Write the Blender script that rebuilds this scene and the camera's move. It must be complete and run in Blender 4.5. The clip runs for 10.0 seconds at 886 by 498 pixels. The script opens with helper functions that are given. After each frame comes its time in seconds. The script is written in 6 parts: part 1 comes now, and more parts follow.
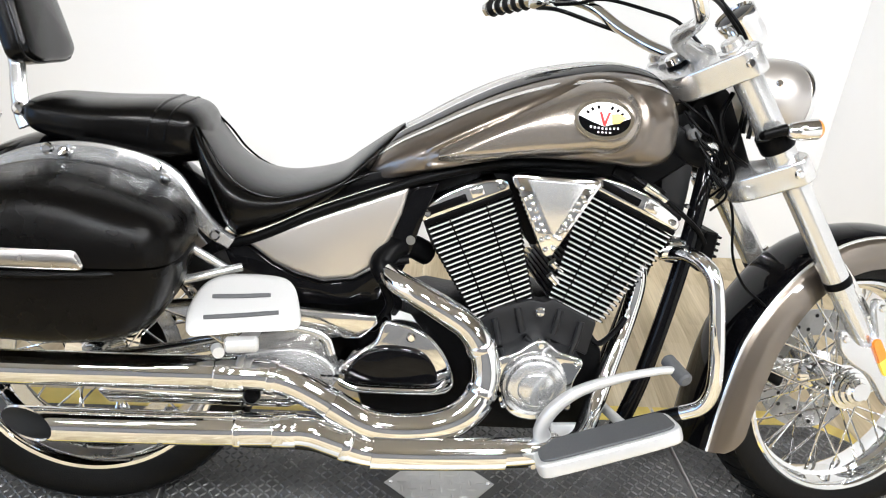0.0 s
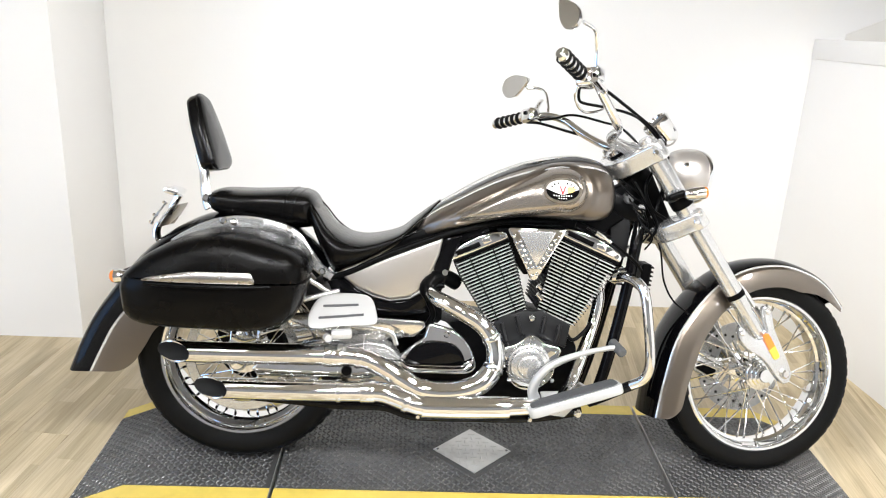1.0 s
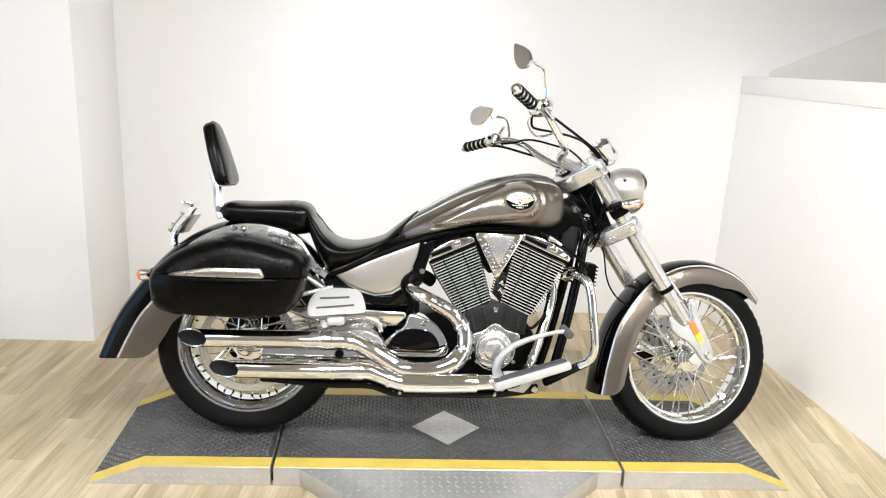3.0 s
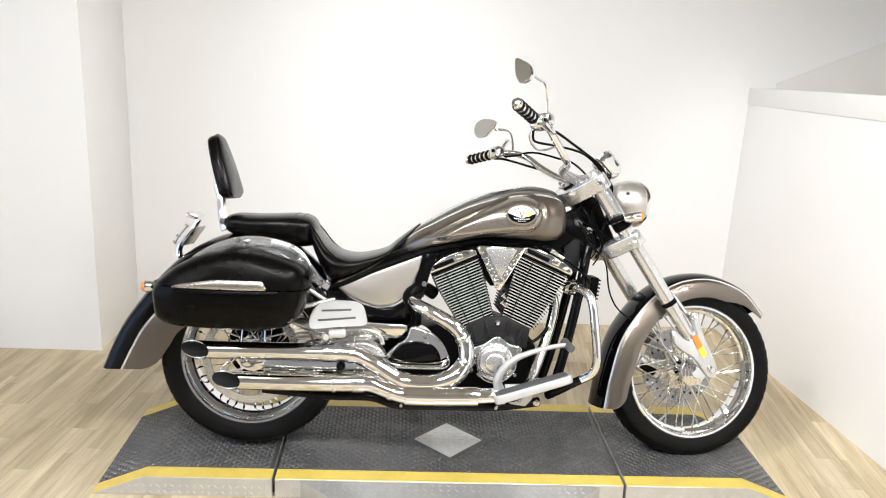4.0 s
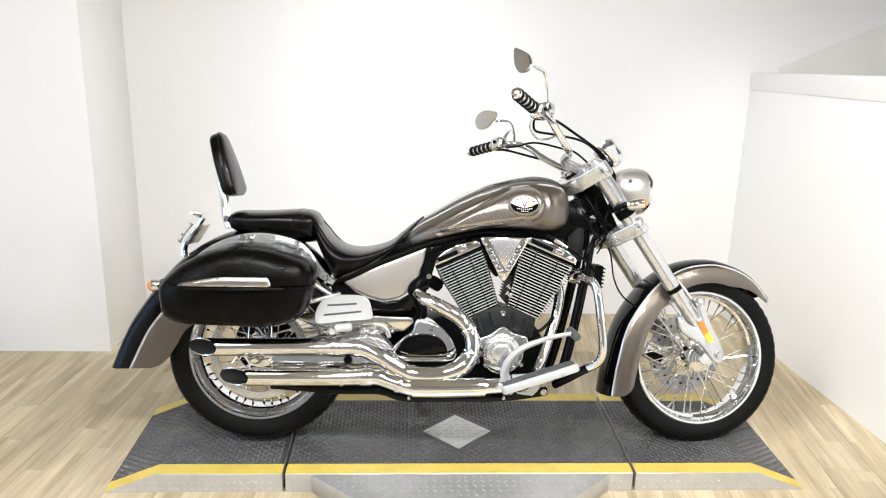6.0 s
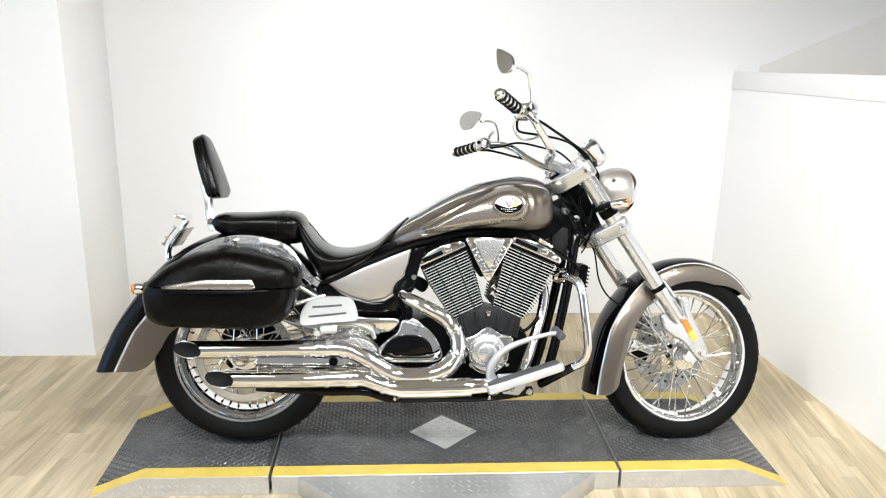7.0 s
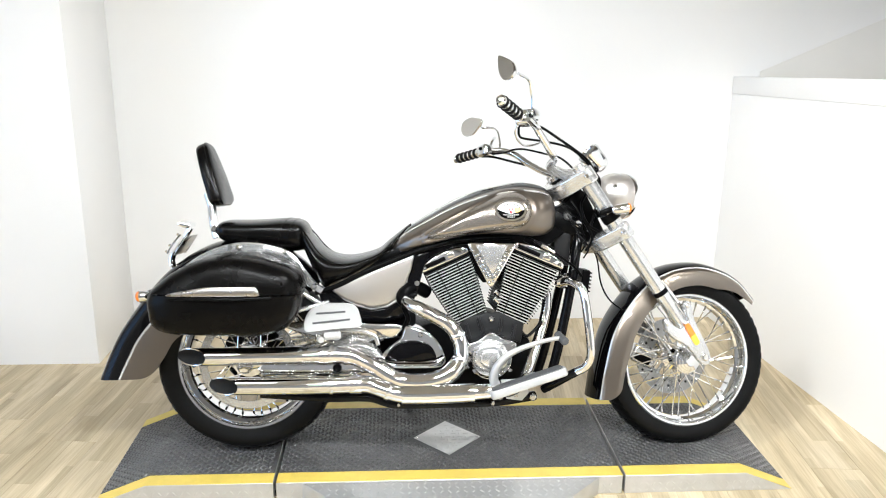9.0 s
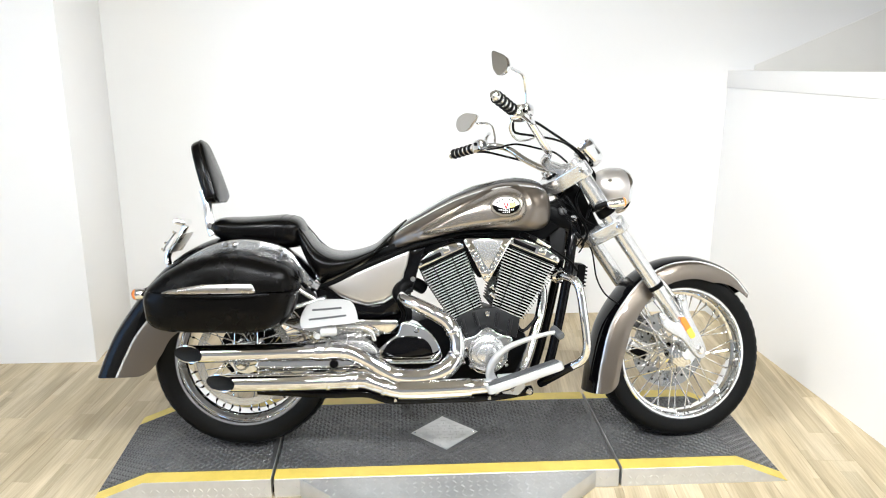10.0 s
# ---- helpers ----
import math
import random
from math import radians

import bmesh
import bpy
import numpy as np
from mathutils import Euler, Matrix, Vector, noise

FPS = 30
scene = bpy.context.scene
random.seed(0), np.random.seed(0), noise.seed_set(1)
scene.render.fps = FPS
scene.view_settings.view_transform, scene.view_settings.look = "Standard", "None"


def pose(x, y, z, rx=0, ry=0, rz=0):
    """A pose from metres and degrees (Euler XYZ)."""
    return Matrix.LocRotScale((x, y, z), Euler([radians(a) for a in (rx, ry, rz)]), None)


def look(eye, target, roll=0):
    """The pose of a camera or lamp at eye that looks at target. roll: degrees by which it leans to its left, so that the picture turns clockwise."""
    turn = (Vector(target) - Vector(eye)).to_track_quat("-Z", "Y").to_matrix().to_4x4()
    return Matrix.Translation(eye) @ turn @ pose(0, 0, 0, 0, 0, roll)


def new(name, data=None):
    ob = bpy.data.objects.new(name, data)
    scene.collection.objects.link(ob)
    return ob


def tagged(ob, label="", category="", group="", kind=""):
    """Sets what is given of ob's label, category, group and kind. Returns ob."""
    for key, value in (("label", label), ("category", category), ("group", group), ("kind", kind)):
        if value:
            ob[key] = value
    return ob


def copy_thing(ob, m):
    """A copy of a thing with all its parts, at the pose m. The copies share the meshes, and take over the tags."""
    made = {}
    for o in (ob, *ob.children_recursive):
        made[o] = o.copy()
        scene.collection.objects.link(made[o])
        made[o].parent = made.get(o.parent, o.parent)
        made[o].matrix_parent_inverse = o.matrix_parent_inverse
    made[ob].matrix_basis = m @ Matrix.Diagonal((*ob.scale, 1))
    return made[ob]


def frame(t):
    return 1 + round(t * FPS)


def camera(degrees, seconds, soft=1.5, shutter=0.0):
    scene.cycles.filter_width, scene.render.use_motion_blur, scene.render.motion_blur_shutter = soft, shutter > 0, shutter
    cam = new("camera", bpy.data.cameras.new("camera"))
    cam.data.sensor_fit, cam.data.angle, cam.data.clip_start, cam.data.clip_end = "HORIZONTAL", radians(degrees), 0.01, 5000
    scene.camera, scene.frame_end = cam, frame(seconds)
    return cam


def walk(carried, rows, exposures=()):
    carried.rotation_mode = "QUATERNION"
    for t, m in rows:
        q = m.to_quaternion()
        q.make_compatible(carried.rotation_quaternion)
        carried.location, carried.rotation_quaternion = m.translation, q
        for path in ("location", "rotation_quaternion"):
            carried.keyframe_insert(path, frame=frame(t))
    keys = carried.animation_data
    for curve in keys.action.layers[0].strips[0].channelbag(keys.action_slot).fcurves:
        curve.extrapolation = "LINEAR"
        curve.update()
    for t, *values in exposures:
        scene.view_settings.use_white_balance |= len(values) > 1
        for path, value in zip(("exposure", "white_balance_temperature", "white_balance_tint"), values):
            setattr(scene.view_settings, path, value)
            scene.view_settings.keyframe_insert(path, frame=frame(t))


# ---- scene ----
cam = camera(58.4, 10.0, soft=1.1)
PATH = [
    (0, (-0.227, -1.389, 1.369), (-0.0001, 0.4012, 0.5060), 6.26),
    (0.5, (-0.255, -1.844, 1.483), (-0.075, 0.004, 0.74), 3.0),
    (1, (-0.223, -2.228, 1.546), (-0.141, -0.335, 0.905), 2.8),
    (1.5, (-0.226, -2.512, 1.578), (-0.088, -0.608, 0.98), 2.7),
    (2, (-0.262, -2.651, 1.599), (-0.081, -0.744, 1.024), 2.2),
    (2.2, (-0.281, -2.674, 1.585), (-0.105, -0.764, 1.021), 3.3),
    (3.5, (-0.225, -2.665, 1.594), (-0.098, -0.749, 1.034), 2.8),
    (4, (-0.214, -2.672, 1.608), (-0.101, -0.751, 1.063), 3.0),
    (4.5, (-0.213, -2.682, 1.611), (-0.085, -0.763, 1.063), 2.8),
    (5, (-0.206, -2.687, 1.601), (-0.091, -0.771, 1.039), 2.5),
    (6.5, (-0.203, -2.679, 1.599), (-0.101, -0.76, 1.044), 1.0),
    (7, (-0.195, -2.684, 1.602), (-0.067, -0.767, 1.046), 1.2),
    (7.5, (-0.201, -2.689, 1.598), (-0.072, -0.769, 1.054), 0.9),
    (8, (-0.196, -2.691, 1.602), (-0.056, -0.774, 1.048), 0.7),
    (8.5, (-0.199, -2.69, 1.602), (-0.06, -0.771, 1.057), 0.9),
    (9, (-0.201, -2.695, 1.603), (-0.076, -0.773, 1.063), 0.8),
    (9.5, (-0.193, -2.698, 1.6), (-0.061, -0.777, 1.06), 0.5),
    (10, (-0.193, -2.701, 1.602), (-0.063, -0.782, 1.053), 0.4),
]
EXPOSURES = [(0.0, -0.15, 6260, 10), (1.0, -0.15, 6380, 10), (2.0, -0.16, 6460, 10), (3.5, -0.28, 6460, 10), (5.0, -0.28, 6460, 10), (6.5, -0.22, 6320, 9), (7.5, -0.15, 6260, 8), (10.0, -0.09, 6230, 8)]
walk(cam, [(t, look(eye, target, roll)) for t, eye, target, roll in PATH], EXPOSURES)

# ---- light and world ----
FLOOR, DECK = 0.03, 0.10          # heights of the floor and of the display platform's top
LAMP_POWER, CEILING = 37.0, 3.0
world = bpy.data.worlds.new("world")
scene.world = world
world.use_nodes = True
sky = world.node_tree.nodes.new("ShaderNodeTexSky")
sky.sky_type, sky.sun_disc, sky.sun_elevation, sky.sun_rotation = "NISHITA", False, radians(35), radians(200)
world.node_tree.links.new(sky.outputs["Color"], world.node_tree.nodes["Background"].inputs["Color"])
world.node_tree.nodes["Background"].inputs["Strength"].default_value = 0.08
LAMPS = [(x, -2.25, s) for x, s in ((-3.5, 0.30), (-2.5, 0.15), (-1.5, 0.45), (-0.5, 1.4), (0.5, 1.6), (1.5, 1.7), (2.5, 0.9))] + [(x, -4.1, s) for x, s in ((-3.3, 1.7), (-0.8, 0.8), (0.8, 0.8), (2.4, 0.8))]
for lx, ly, share in LAMPS:
    lamp = new("ceiling_lamp_light", bpy.data.lights.new("ceiling_lamp_light", "AREA"))
    lamp.data.shape, lamp.data.size = "DISK", 0.34
    lamp.data.energy, lamp.data.color = LAMP_POWER * share, (0.97, 0.985, 1.0)
    lamp.matrix_world = look((lx, ly, CEILING - 0.075), (lx, ly, 0))

# added fill spots, out of view: one whitens the half wall, two are turned to the motorcycle and the recess behind it
SPOTS = [((-0.6, -1.0, CEILING - 0.16), (1.68, 0.50, 0.85), 260.0, 46), ((-1.1, -1.5, CEILING - 0.16), (0.70, 1.45, 0.55), 225.0, 62), ((1.45, -1.0, CEILING - 0.16), (-1.25, 1.20, 0.50), 300.0, 58)]
for spot_at, spot_to, watts, cone in SPOTS:
    spot = new("fill_spot_light", bpy.data.lights.new("fill_spot_light", "SPOT"))
    spot.data.energy, spot.data.spot_size, spot.data.spot_blend, spot.data.shadow_soft_size = watts, radians(cone), 1.0, 0.14
    spot.data.color = (1.0, 0.975, 0.94)
    spot.matrix_world = look(spot_at, spot_to)


# ---- materials ----
def material(name, colour, rough=0.5, metal=0.0, coat=0.0, grain=0.0, grain_scale=200.0, stain=0.0, stain_scale=6.0,
             bump=0.0, bump_scale=300.0, rough_var=0.0, random_tone=0.0, second=None, transmission=0.0, spec=0.5):
    """A principled surface with fine grain, larger stains, relief and a changing gloss, all in metres."""
    m = bpy.data.materials.new(name)
    m.use_nodes = True
    nt = m.node_tree
    b = nt.nodes["Principled BSDF"]
    b.inputs["Base Color"].default_value = (*colour, 1)
    b.inputs["Roughness"].default_value, b.inputs["Metallic"].default_value = rough, metal
    b.inputs["Coat Weight"].default_value, b.inputs["Coat Roughness"].default_value = coat, 0.04
    b.inputs["Specular IOR Level"].default_value = spec
    b.inputs["Transmission Weight"].default_value = transmission
    co = nt.nodes.new("ShaderNodeTexCoord")

    def noise_tex(scale, detail=4.0):
        n = nt.nodes.new("ShaderNodeTexNoise")
        n.inputs["Scale"].default_value, n.inputs["Detail"].default_value = scale, detail
        nt.links.new(co.outputs["Object"], n.inputs["Vector"])
        return n

    def mixed(a_socket, a_value, other, factor_socket, amount):
        mul = nt.nodes.new("ShaderNodeMath")
        mul.operation = "MULTIPLY"
        nt.links.new(factor_socket, mul.inputs[0])
        mul.inputs[1].default_value = amount
        mx = nt.nodes.new("ShaderNodeMix")
        mx.data_type = "RGBA"
        nt.links.new(mul.outputs[0], mx.inputs["Factor"])
        if a_socket:
            nt.links.new(a_socket, mx.inputs["A"])
        else:
            mx.inputs["A"].default_value = (*a_value, 1)
        mx.inputs["B"].default_value = (*other, 1)
        return mx.outputs["Result"]

    out = None
    if grain:
        out = mixed(out, colour, second or tuple(c * 0.45 for c in colour), noise_tex(grain_scale).outputs["Fac"], grain)
    if stain:
        ramp = nt.nodes.new("ShaderNodeValToRGB")
        ramp.color_ramp.elements[0].position, ramp.color_ramp.elements[1].position = 0.42, 0.72
        nt.links.new(noise_tex(stain_scale, 6.0).outputs["Fac"], ramp.inputs["Fac"])
        out = mixed(out, colour, tuple(c * 0.55 for c in colour), ramp.outputs["Color"], stain)
    if random_tone:
        info = nt.nodes.new("ShaderNodeObjectInfo")
        out = mixed(out, colour, tuple(c * 0.5 for c in colour), info.outputs["Random"], random_tone)
    if out:
        nt.links.new(out, b.inputs["Base Color"])
    if rough_var:
        mr = nt.nodes.new("ShaderNodeMapRange")
        mr.inputs["To Min"].default_value, mr.inputs["To Max"].default_value = max(0.02, rough - rough_var), min(1, rough + rough_var)
        nt.links.new(noise_tex(14.0, 6.0).outputs["Fac"], mr.inputs["Value"])
        nt.links.new(mr.outputs[0], b.inputs["Roughness"])
    if bump:
        bp = nt.nodes.new("ShaderNodeBump")
        bp.inputs["Strength"].default_value, bp.inputs["Distance"].default_value = bump, 0.002
        nt.links.new(noise_tex(bump_scale).outputs["Fac"], bp.inputs["Height"])
        nt.links.new(bp.outputs["Normal"], b.inputs["Normal"])
    return m


def wood_material():
    """Light oak vinyl: long streaks along each board, a tone of its own for each."""
    m = bpy.data.materials.new("oak_vinyl")
    m.use_nodes = True
    nt = m.node_tree
    b = nt.nodes["Principled BSDF"]
    co, info = nt.nodes.new("ShaderNodeTexCoord"), nt.nodes.new("ShaderNodeObjectInfo")
    shift = nt.nodes.new("ShaderNodeVectorMath")
    shift.operation = "MULTIPLY_ADD"
    shift.inputs[1].default_value = (1, 1, 1)
    comb = nt.nodes.new("ShaderNodeCombineXYZ")
    k = nt.nodes.new("ShaderNodeMath")
    k.operation, k.inputs[1].default_value = "MULTIPLY", 37.0
    nt.links.new(info.outputs["Random"], k.inputs[0])
    for i in range(3):
        nt.links.new(k.outputs[0], comb.inputs[i])
    nt.links.new(co.outputs["Object"], shift.inputs[0])
    nt.links.new(comb.outputs[0], shift.inputs[2])

    def streak(sx, sy, detail):
        mp, n = nt.nodes.new("ShaderNodeMapping"), nt.nodes.new("ShaderNodeTexNoise")
        mp.inputs["Scale"].default_value = (sx, sy, 1)
        n.inputs["Scale"].default_value, n.inputs["Detail"].default_value = 1.0, detail
        n.inputs["Distortion"].default_value = 0.6
        nt.links.new(shift.outputs[0], mp.inputs["Vector"])
        nt.links.new(mp.outputs[0], n.inputs["Vector"])
        return n

    wide, fine = streak(16, 1.6, 3), streak(160, 5, 6)
    ramp = nt.nodes.new("ShaderNodeValToRGB")
    r = ramp.color_ramp
    r.elements[0].position, r.elements[0].color = 0.30, (0.42, 0.345, 0.23, 1)
    r.elements[1].position, r.elements[1].color = 0.72, (0.69, 0.605, 0.455, 1)
    e = r.elements.new(0.52)
    e.color = (0.56, 0.475, 0.335, 1)
    nt.links.new(wide.outputs["Fac"], ramp.inputs["Fac"])
    dark = nt.nodes.new("ShaderNodeMix")
    dark.data_type, dark.blend_type = "RGBA", "MULTIPLY"
    dark.inputs["Factor"].default_value = 0.55
    fr = nt.nodes.new("ShaderNodeValToRGB")
    fr.color_ramp.elements[0].position, fr.color_ramp.elements[0].color = 0.3, (0.66, 0.62, 0.57, 1)
    fr.color_ramp.elements[1].position = 0.6
    nt.links.new(fine.outputs["Fac"], fr.inputs["Fac"])
    nt.links.new(ramp.outputs["Color"], dark.inputs["A"])
    nt.links.new(fr.outputs["Color"], dark.inputs["B"])
    # printed strips: each board shows three rows of short staves in tones of their own
    sep = nt.nodes.new("ShaderNodeSeparateXYZ")
    nt.links.new(co.outputs["Object"], sep.inputs[0])

    def calc(op, a, b):
        n = nt.nodes.new("ShaderNodeMath")
        n.operation = op
        for i, v in enumerate((a, b)):
            if isinstance(v, (int, float)):
                n.inputs[i].default_value = v
            elif v is not None:
                nt.links.new(v, n.inputs[i])
        return n.outputs[0]

    row = calc("FLOOR", calc("DIVIDE", sep.outputs["X"], 0.0607), None)
    stagger = nt.nodes.new("ShaderNodeTexWhiteNoise")
    stagger.noise_dimensions = "2D"
    pair = nt.nodes.new("ShaderNodeCombineXYZ")
    nt.links.new(row, pair.inputs[0])
    nt.links.new(k.outputs[0], pair.inputs[1])
    nt.links.new(pair.outputs[0], stagger.inputs["Vector"])
    stave = calc("FLOOR", calc("ADD", calc("DIVIDE", sep.outputs["Y"], 0.47), stagger.outputs["Value"]), None)
    cell, pick = nt.nodes.new("ShaderNodeCombineXYZ"), nt.nodes.new("ShaderNodeTexWhiteNoise")
    for i, v in enumerate((row, stave, k.outputs[0])):
        nt.links.new(v, cell.inputs[i])
    nt.links.new(cell.outputs[0], pick.inputs["Vector"])
    staves, sr = nt.nodes.new("ShaderNodeMix"), nt.nodes.new("ShaderNodeValToRGB")
    staves.data_type, staves.blend_type = "RGBA", "MULTIPLY"
    staves.inputs["Factor"].default_value = 1.0
    sr.color_ramp.elements[0].color, sr.color_ramp.elements[1].color = (0.80, 0.775, 0.70, 1), (1.10, 1.10, 1.08, 1)
    sr.color_ramp.elements.new(0.5).color = (1.0, 0.975, 0.90, 1)
    nt.links.new(pick.outputs["Value"], sr.inputs["Fac"])
    nt.links.new(dark.outputs["Result"], staves.inputs["A"])
    nt.links.new(sr.outputs["Color"], staves.inputs["B"])
    tone = nt.nodes.new("ShaderNodeMix")
    tone.data_type, tone.blend_type = "RGBA", "MULTIPLY"
    tr = nt.nodes.new("ShaderNodeValToRGB")
    tr.color_ramp.elements[0].color, tr.color_ramp.elements[1].color = (0.88, 0.87, 0.85, 1), (1.06, 1.05, 1.02, 1)
    nt.links.new(info.outputs["Random"], tr.inputs["Fac"])
    tone.inputs["Factor"].default_value = 1.0
    nt.links.new(staves.outputs["Result"], tone.inputs["A"])
    nt.links.new(tr.outputs["Color"], tone.inputs["B"])
    nt.links.new(tone.outputs["Result"], b.inputs["Base Color"])
    b.inputs["Roughness"].default_value = 0.42
    bp = nt.nodes.new("ShaderNodeBump")
    bp.inputs["Strength"].default_value, bp.inputs["Distance"].default_value = 0.25, 0.001
    nt.links.new(fine.outputs["Fac"], bp.inputs["Height"])
    nt.links.new(bp.outputs["Normal"], b.inputs["Normal"])
    return m


def glow_material(name, colour, strength):
    m = bpy.data.materials.new(name)
    m.use_nodes = True
    b = m.node_tree.nodes["Principled BSDF"]
    b.inputs["Base Color"].default_value = b.inputs["Emission Color"].default_value = (*colour, 1)
    b.inputs["Emission Strength"].default_value = strength
    return m


WALL = material("white_wall_paint", (0.80, 0.795, 0.785), 0.40, stain=0.02, stain_scale=2.5, bump=0.12, bump_scale=90, rough_var=0.08)
TAUPE_WALL = material("taupe_wall_paint", (0.765, 0.75, 0.715), 0.5, stain=0.1, stain_scale=2, bump=0.1, bump_scale=90)
GREY_WALL = material("grey_wall_paint", (0.19, 0.19, 0.192), 0.6, stain=0.1, stain_scale=2, bump=0.1, bump_scale=90)
CEIL = material("ceiling_paint", (0.36, 0.335, 0.30), 0.8, stain=0.08, stain_scale=1.5, bump=0.2, bump_scale=60)
WOOD = wood_material()
JOINT = material("floor_underlay", (0.30, 0.25, 0.17), 0.8, grain=0.5)
TREAD = material("black_tread_rubber", (0.005, 0.005, 0.0053), 0.36, grain=0.8, grain_scale=9, second=(0.13, 0.129, 0.125), stain=0.4, stain_scale=4, bump=0.4, bump_scale=300, rough_var=0.16, spec=0.5)
# bar tops are paler for wear and for glints put into the colour
TREAD_TOP = material("worn_glint_tread_bars", (0.045, 0.045, 0.046), 0.26, grain=0.7, grain_scale=7, second=(0.19, 0.188, 0.182), stain=0.5, stain_scale=4, bump=0.2, bump_scale=300, rough_var=0.14, spec=0.6)
PLATE = material("checker_plate_aluminium", (0.66, 0.655, 0.64), 0.38, metal=0.62, grain=0.35, grain_scale=25, stain=0.35, stain_scale=7, bump=0.15, bump_scale=200, rough_var=0.14)
YELLOW = material("yellow_edge_paint", (0.74, 0.56, 0.11), 0.42, grain=0.25, grain_scale=60, stain=0.30, stain_scale=14, bump=0.15, bump_scale=120, rough_var=0.1)
DARK_GAP = material("dark_gap", (0.006, 0.006, 0.006), 0.9, grain=0.4)
RUBBER = material("tyre_rubber", (0.0018, 0.0018, 0.0019), 0.42, grain=0.5, grain_scale=120, second=(0.006, 0.006, 0.006), stain=0.35, stain_scale=12, bump=0.35, bump_scale=350, rough_var=0.12, spec=0.14)
PAD = material("ribbed_rubber", (0.10, 0.102, 0.105), 0.6, grain=0.5, grain_scale=250, bump=0.4, bump_scale=400, spec=0.15)
CHROME = material("chrome", (0.84, 0.85, 0.86), 0.04, metal=1.0, rough_var=0.015)
DULL_CHROME = material("worn_chrome", (0.78, 0.775, 0.76), 0.14, metal=1.0, stain=0.2, stain_scale=18, rough_var=0.07)
SATIN = material("satin_aluminium", (0.68, 0.682, 0.68), 0.22, metal=0.82, grain=0.15, grain_scale=300, stain=0.08, rough_var=0.06)
CAST = material("silver_cast_paint", (0.56, 0.56, 0.555), 0.32, metal=0.35, coat=0.3, grain=0.1, grain_scale=300, rough_var=0.06)
MACHINED = material("machined_fin_edge", (0.62, 0.62, 0.615), 0.32, metal=0.45, grain=0.2, grain_scale=400, rough_var=0.08)
TAUPE = material("taupe_metallic_paint", (0.160, 0.134, 0.109), 0.32, metal=0.92, coat=1.0, grain=0.25, grain_scale=1500, second=(0.235, 0.20, 0.167))
SILVER_PAINT = material("champagne_metallic_paint", (0.50, 0.475, 0.45), 0.36, metal=0.85, coat=0.9, grain=0.2, grain_scale=1500, second=(0.62, 0.59, 0.56))
HOLLOW = material("pale_taupe_metallic", (0.33, 0.295, 0.26), 0.26, metal=0.92, coat=1.0, grain=0.25, grain_scale=1500, second=(0.45, 0.41, 0.37))
PIN = material("silver_pinstripe", (0.78, 0.77, 0.75), 0.2, metal=0.7, coat=0.8)
GLOSS = material("black_gloss_paint", (0.002, 0.002, 0.0024), 0.04, coat=0.08, rough_var=0.015, spec=0.14)
SATIN_BLACK = material("satin_black_engine_paint", (0.0018, 0.0018, 0.002), 0.38, grain=0.3, grain_scale=500, bump=0.2, bump_scale=600, rough_var=0.06, spec=0.06)
PLASTIC = material("black_plastic", (0.0022, 0.0022, 0.0024), 0.32, grain=0.3, grain_scale=300, bump=0.15, bump_scale=500, spec=0.07)
LEATHER = material("black_leather", (0.0015, 0.0014, 0.0013), 0.22, grain=0.3, grain_scale=220, second=(0.004, 0.0038, 0.0035), stain=0.15, stain_scale=9, bump=0.08, bump_scale=600, rough_var=0.05, spec=0.17)
BAG_SKIN = material("saddlebag_leatherette", (0.0018, 0.0016, 0.0015), 0.26, grain=0.25, grain_scale=400, second=(0.005, 0.0045, 0.004), stain=0.1, stain_scale=7, bump=0.12, bump_scale=600, rough_var=0.10, spec=0.10)
AMBER = material("amber_lens", (0.85, 0.22, 0.015), 0.12, coat=0.8, grain=0.3, grain_scale=500)
YELLOW_LENS = material("yellow_reflector", (0.90, 0.62, 0.05), 0.12, coat=0.8, grain=0.3, grain_scale=500)
GLASS = material("headlamp_glass", (0.9, 0.92, 0.93), 0.03, transmission=1.0)
BLADE = material("grey_blade_chrome", (0.40, 0.385, 0.37), 0.28, metal=1.0, stain=0.2, stain_scale=20, rough_var=0.05)
ENGINE_GREY = material("grey_black_engine_coat", (0.011, 0.011, 0.0115), 0.45, grain=0.3, grain_scale=400, bump=0.2, bump_scale=500, rough_var=0.06, spec=0.2)
BRUSHED = material("brushed_plate", (0.36, 0.36, 0.355), 0.28, metal=0.9, grain=0.3, grain_scale=120, stain=0.2, stain_scale=30, rough_var=0.08)
MIRROR = material("mirror_glass", (0.92, 0.92, 0.92), 0.015, metal=1.0)
WHITE = material("white_enamel", (0.80, 0.80, 0.78), 0.25, coat=0.5)
RED = material("red_enamel", (0.55, 0.02, 0.02), 0.25, coat=0.5)
GOLD = material("yellow_enamel", (0.75, 0.48, 0.12), 0.25, coat=0.5)
GLOW = glow_material("lamp_diffuser", (1.0, 0.96, 0.9), 14.0)
DAY = glow_material("daylight_outside", (0.45, 0.66, 1.0), 2.2)


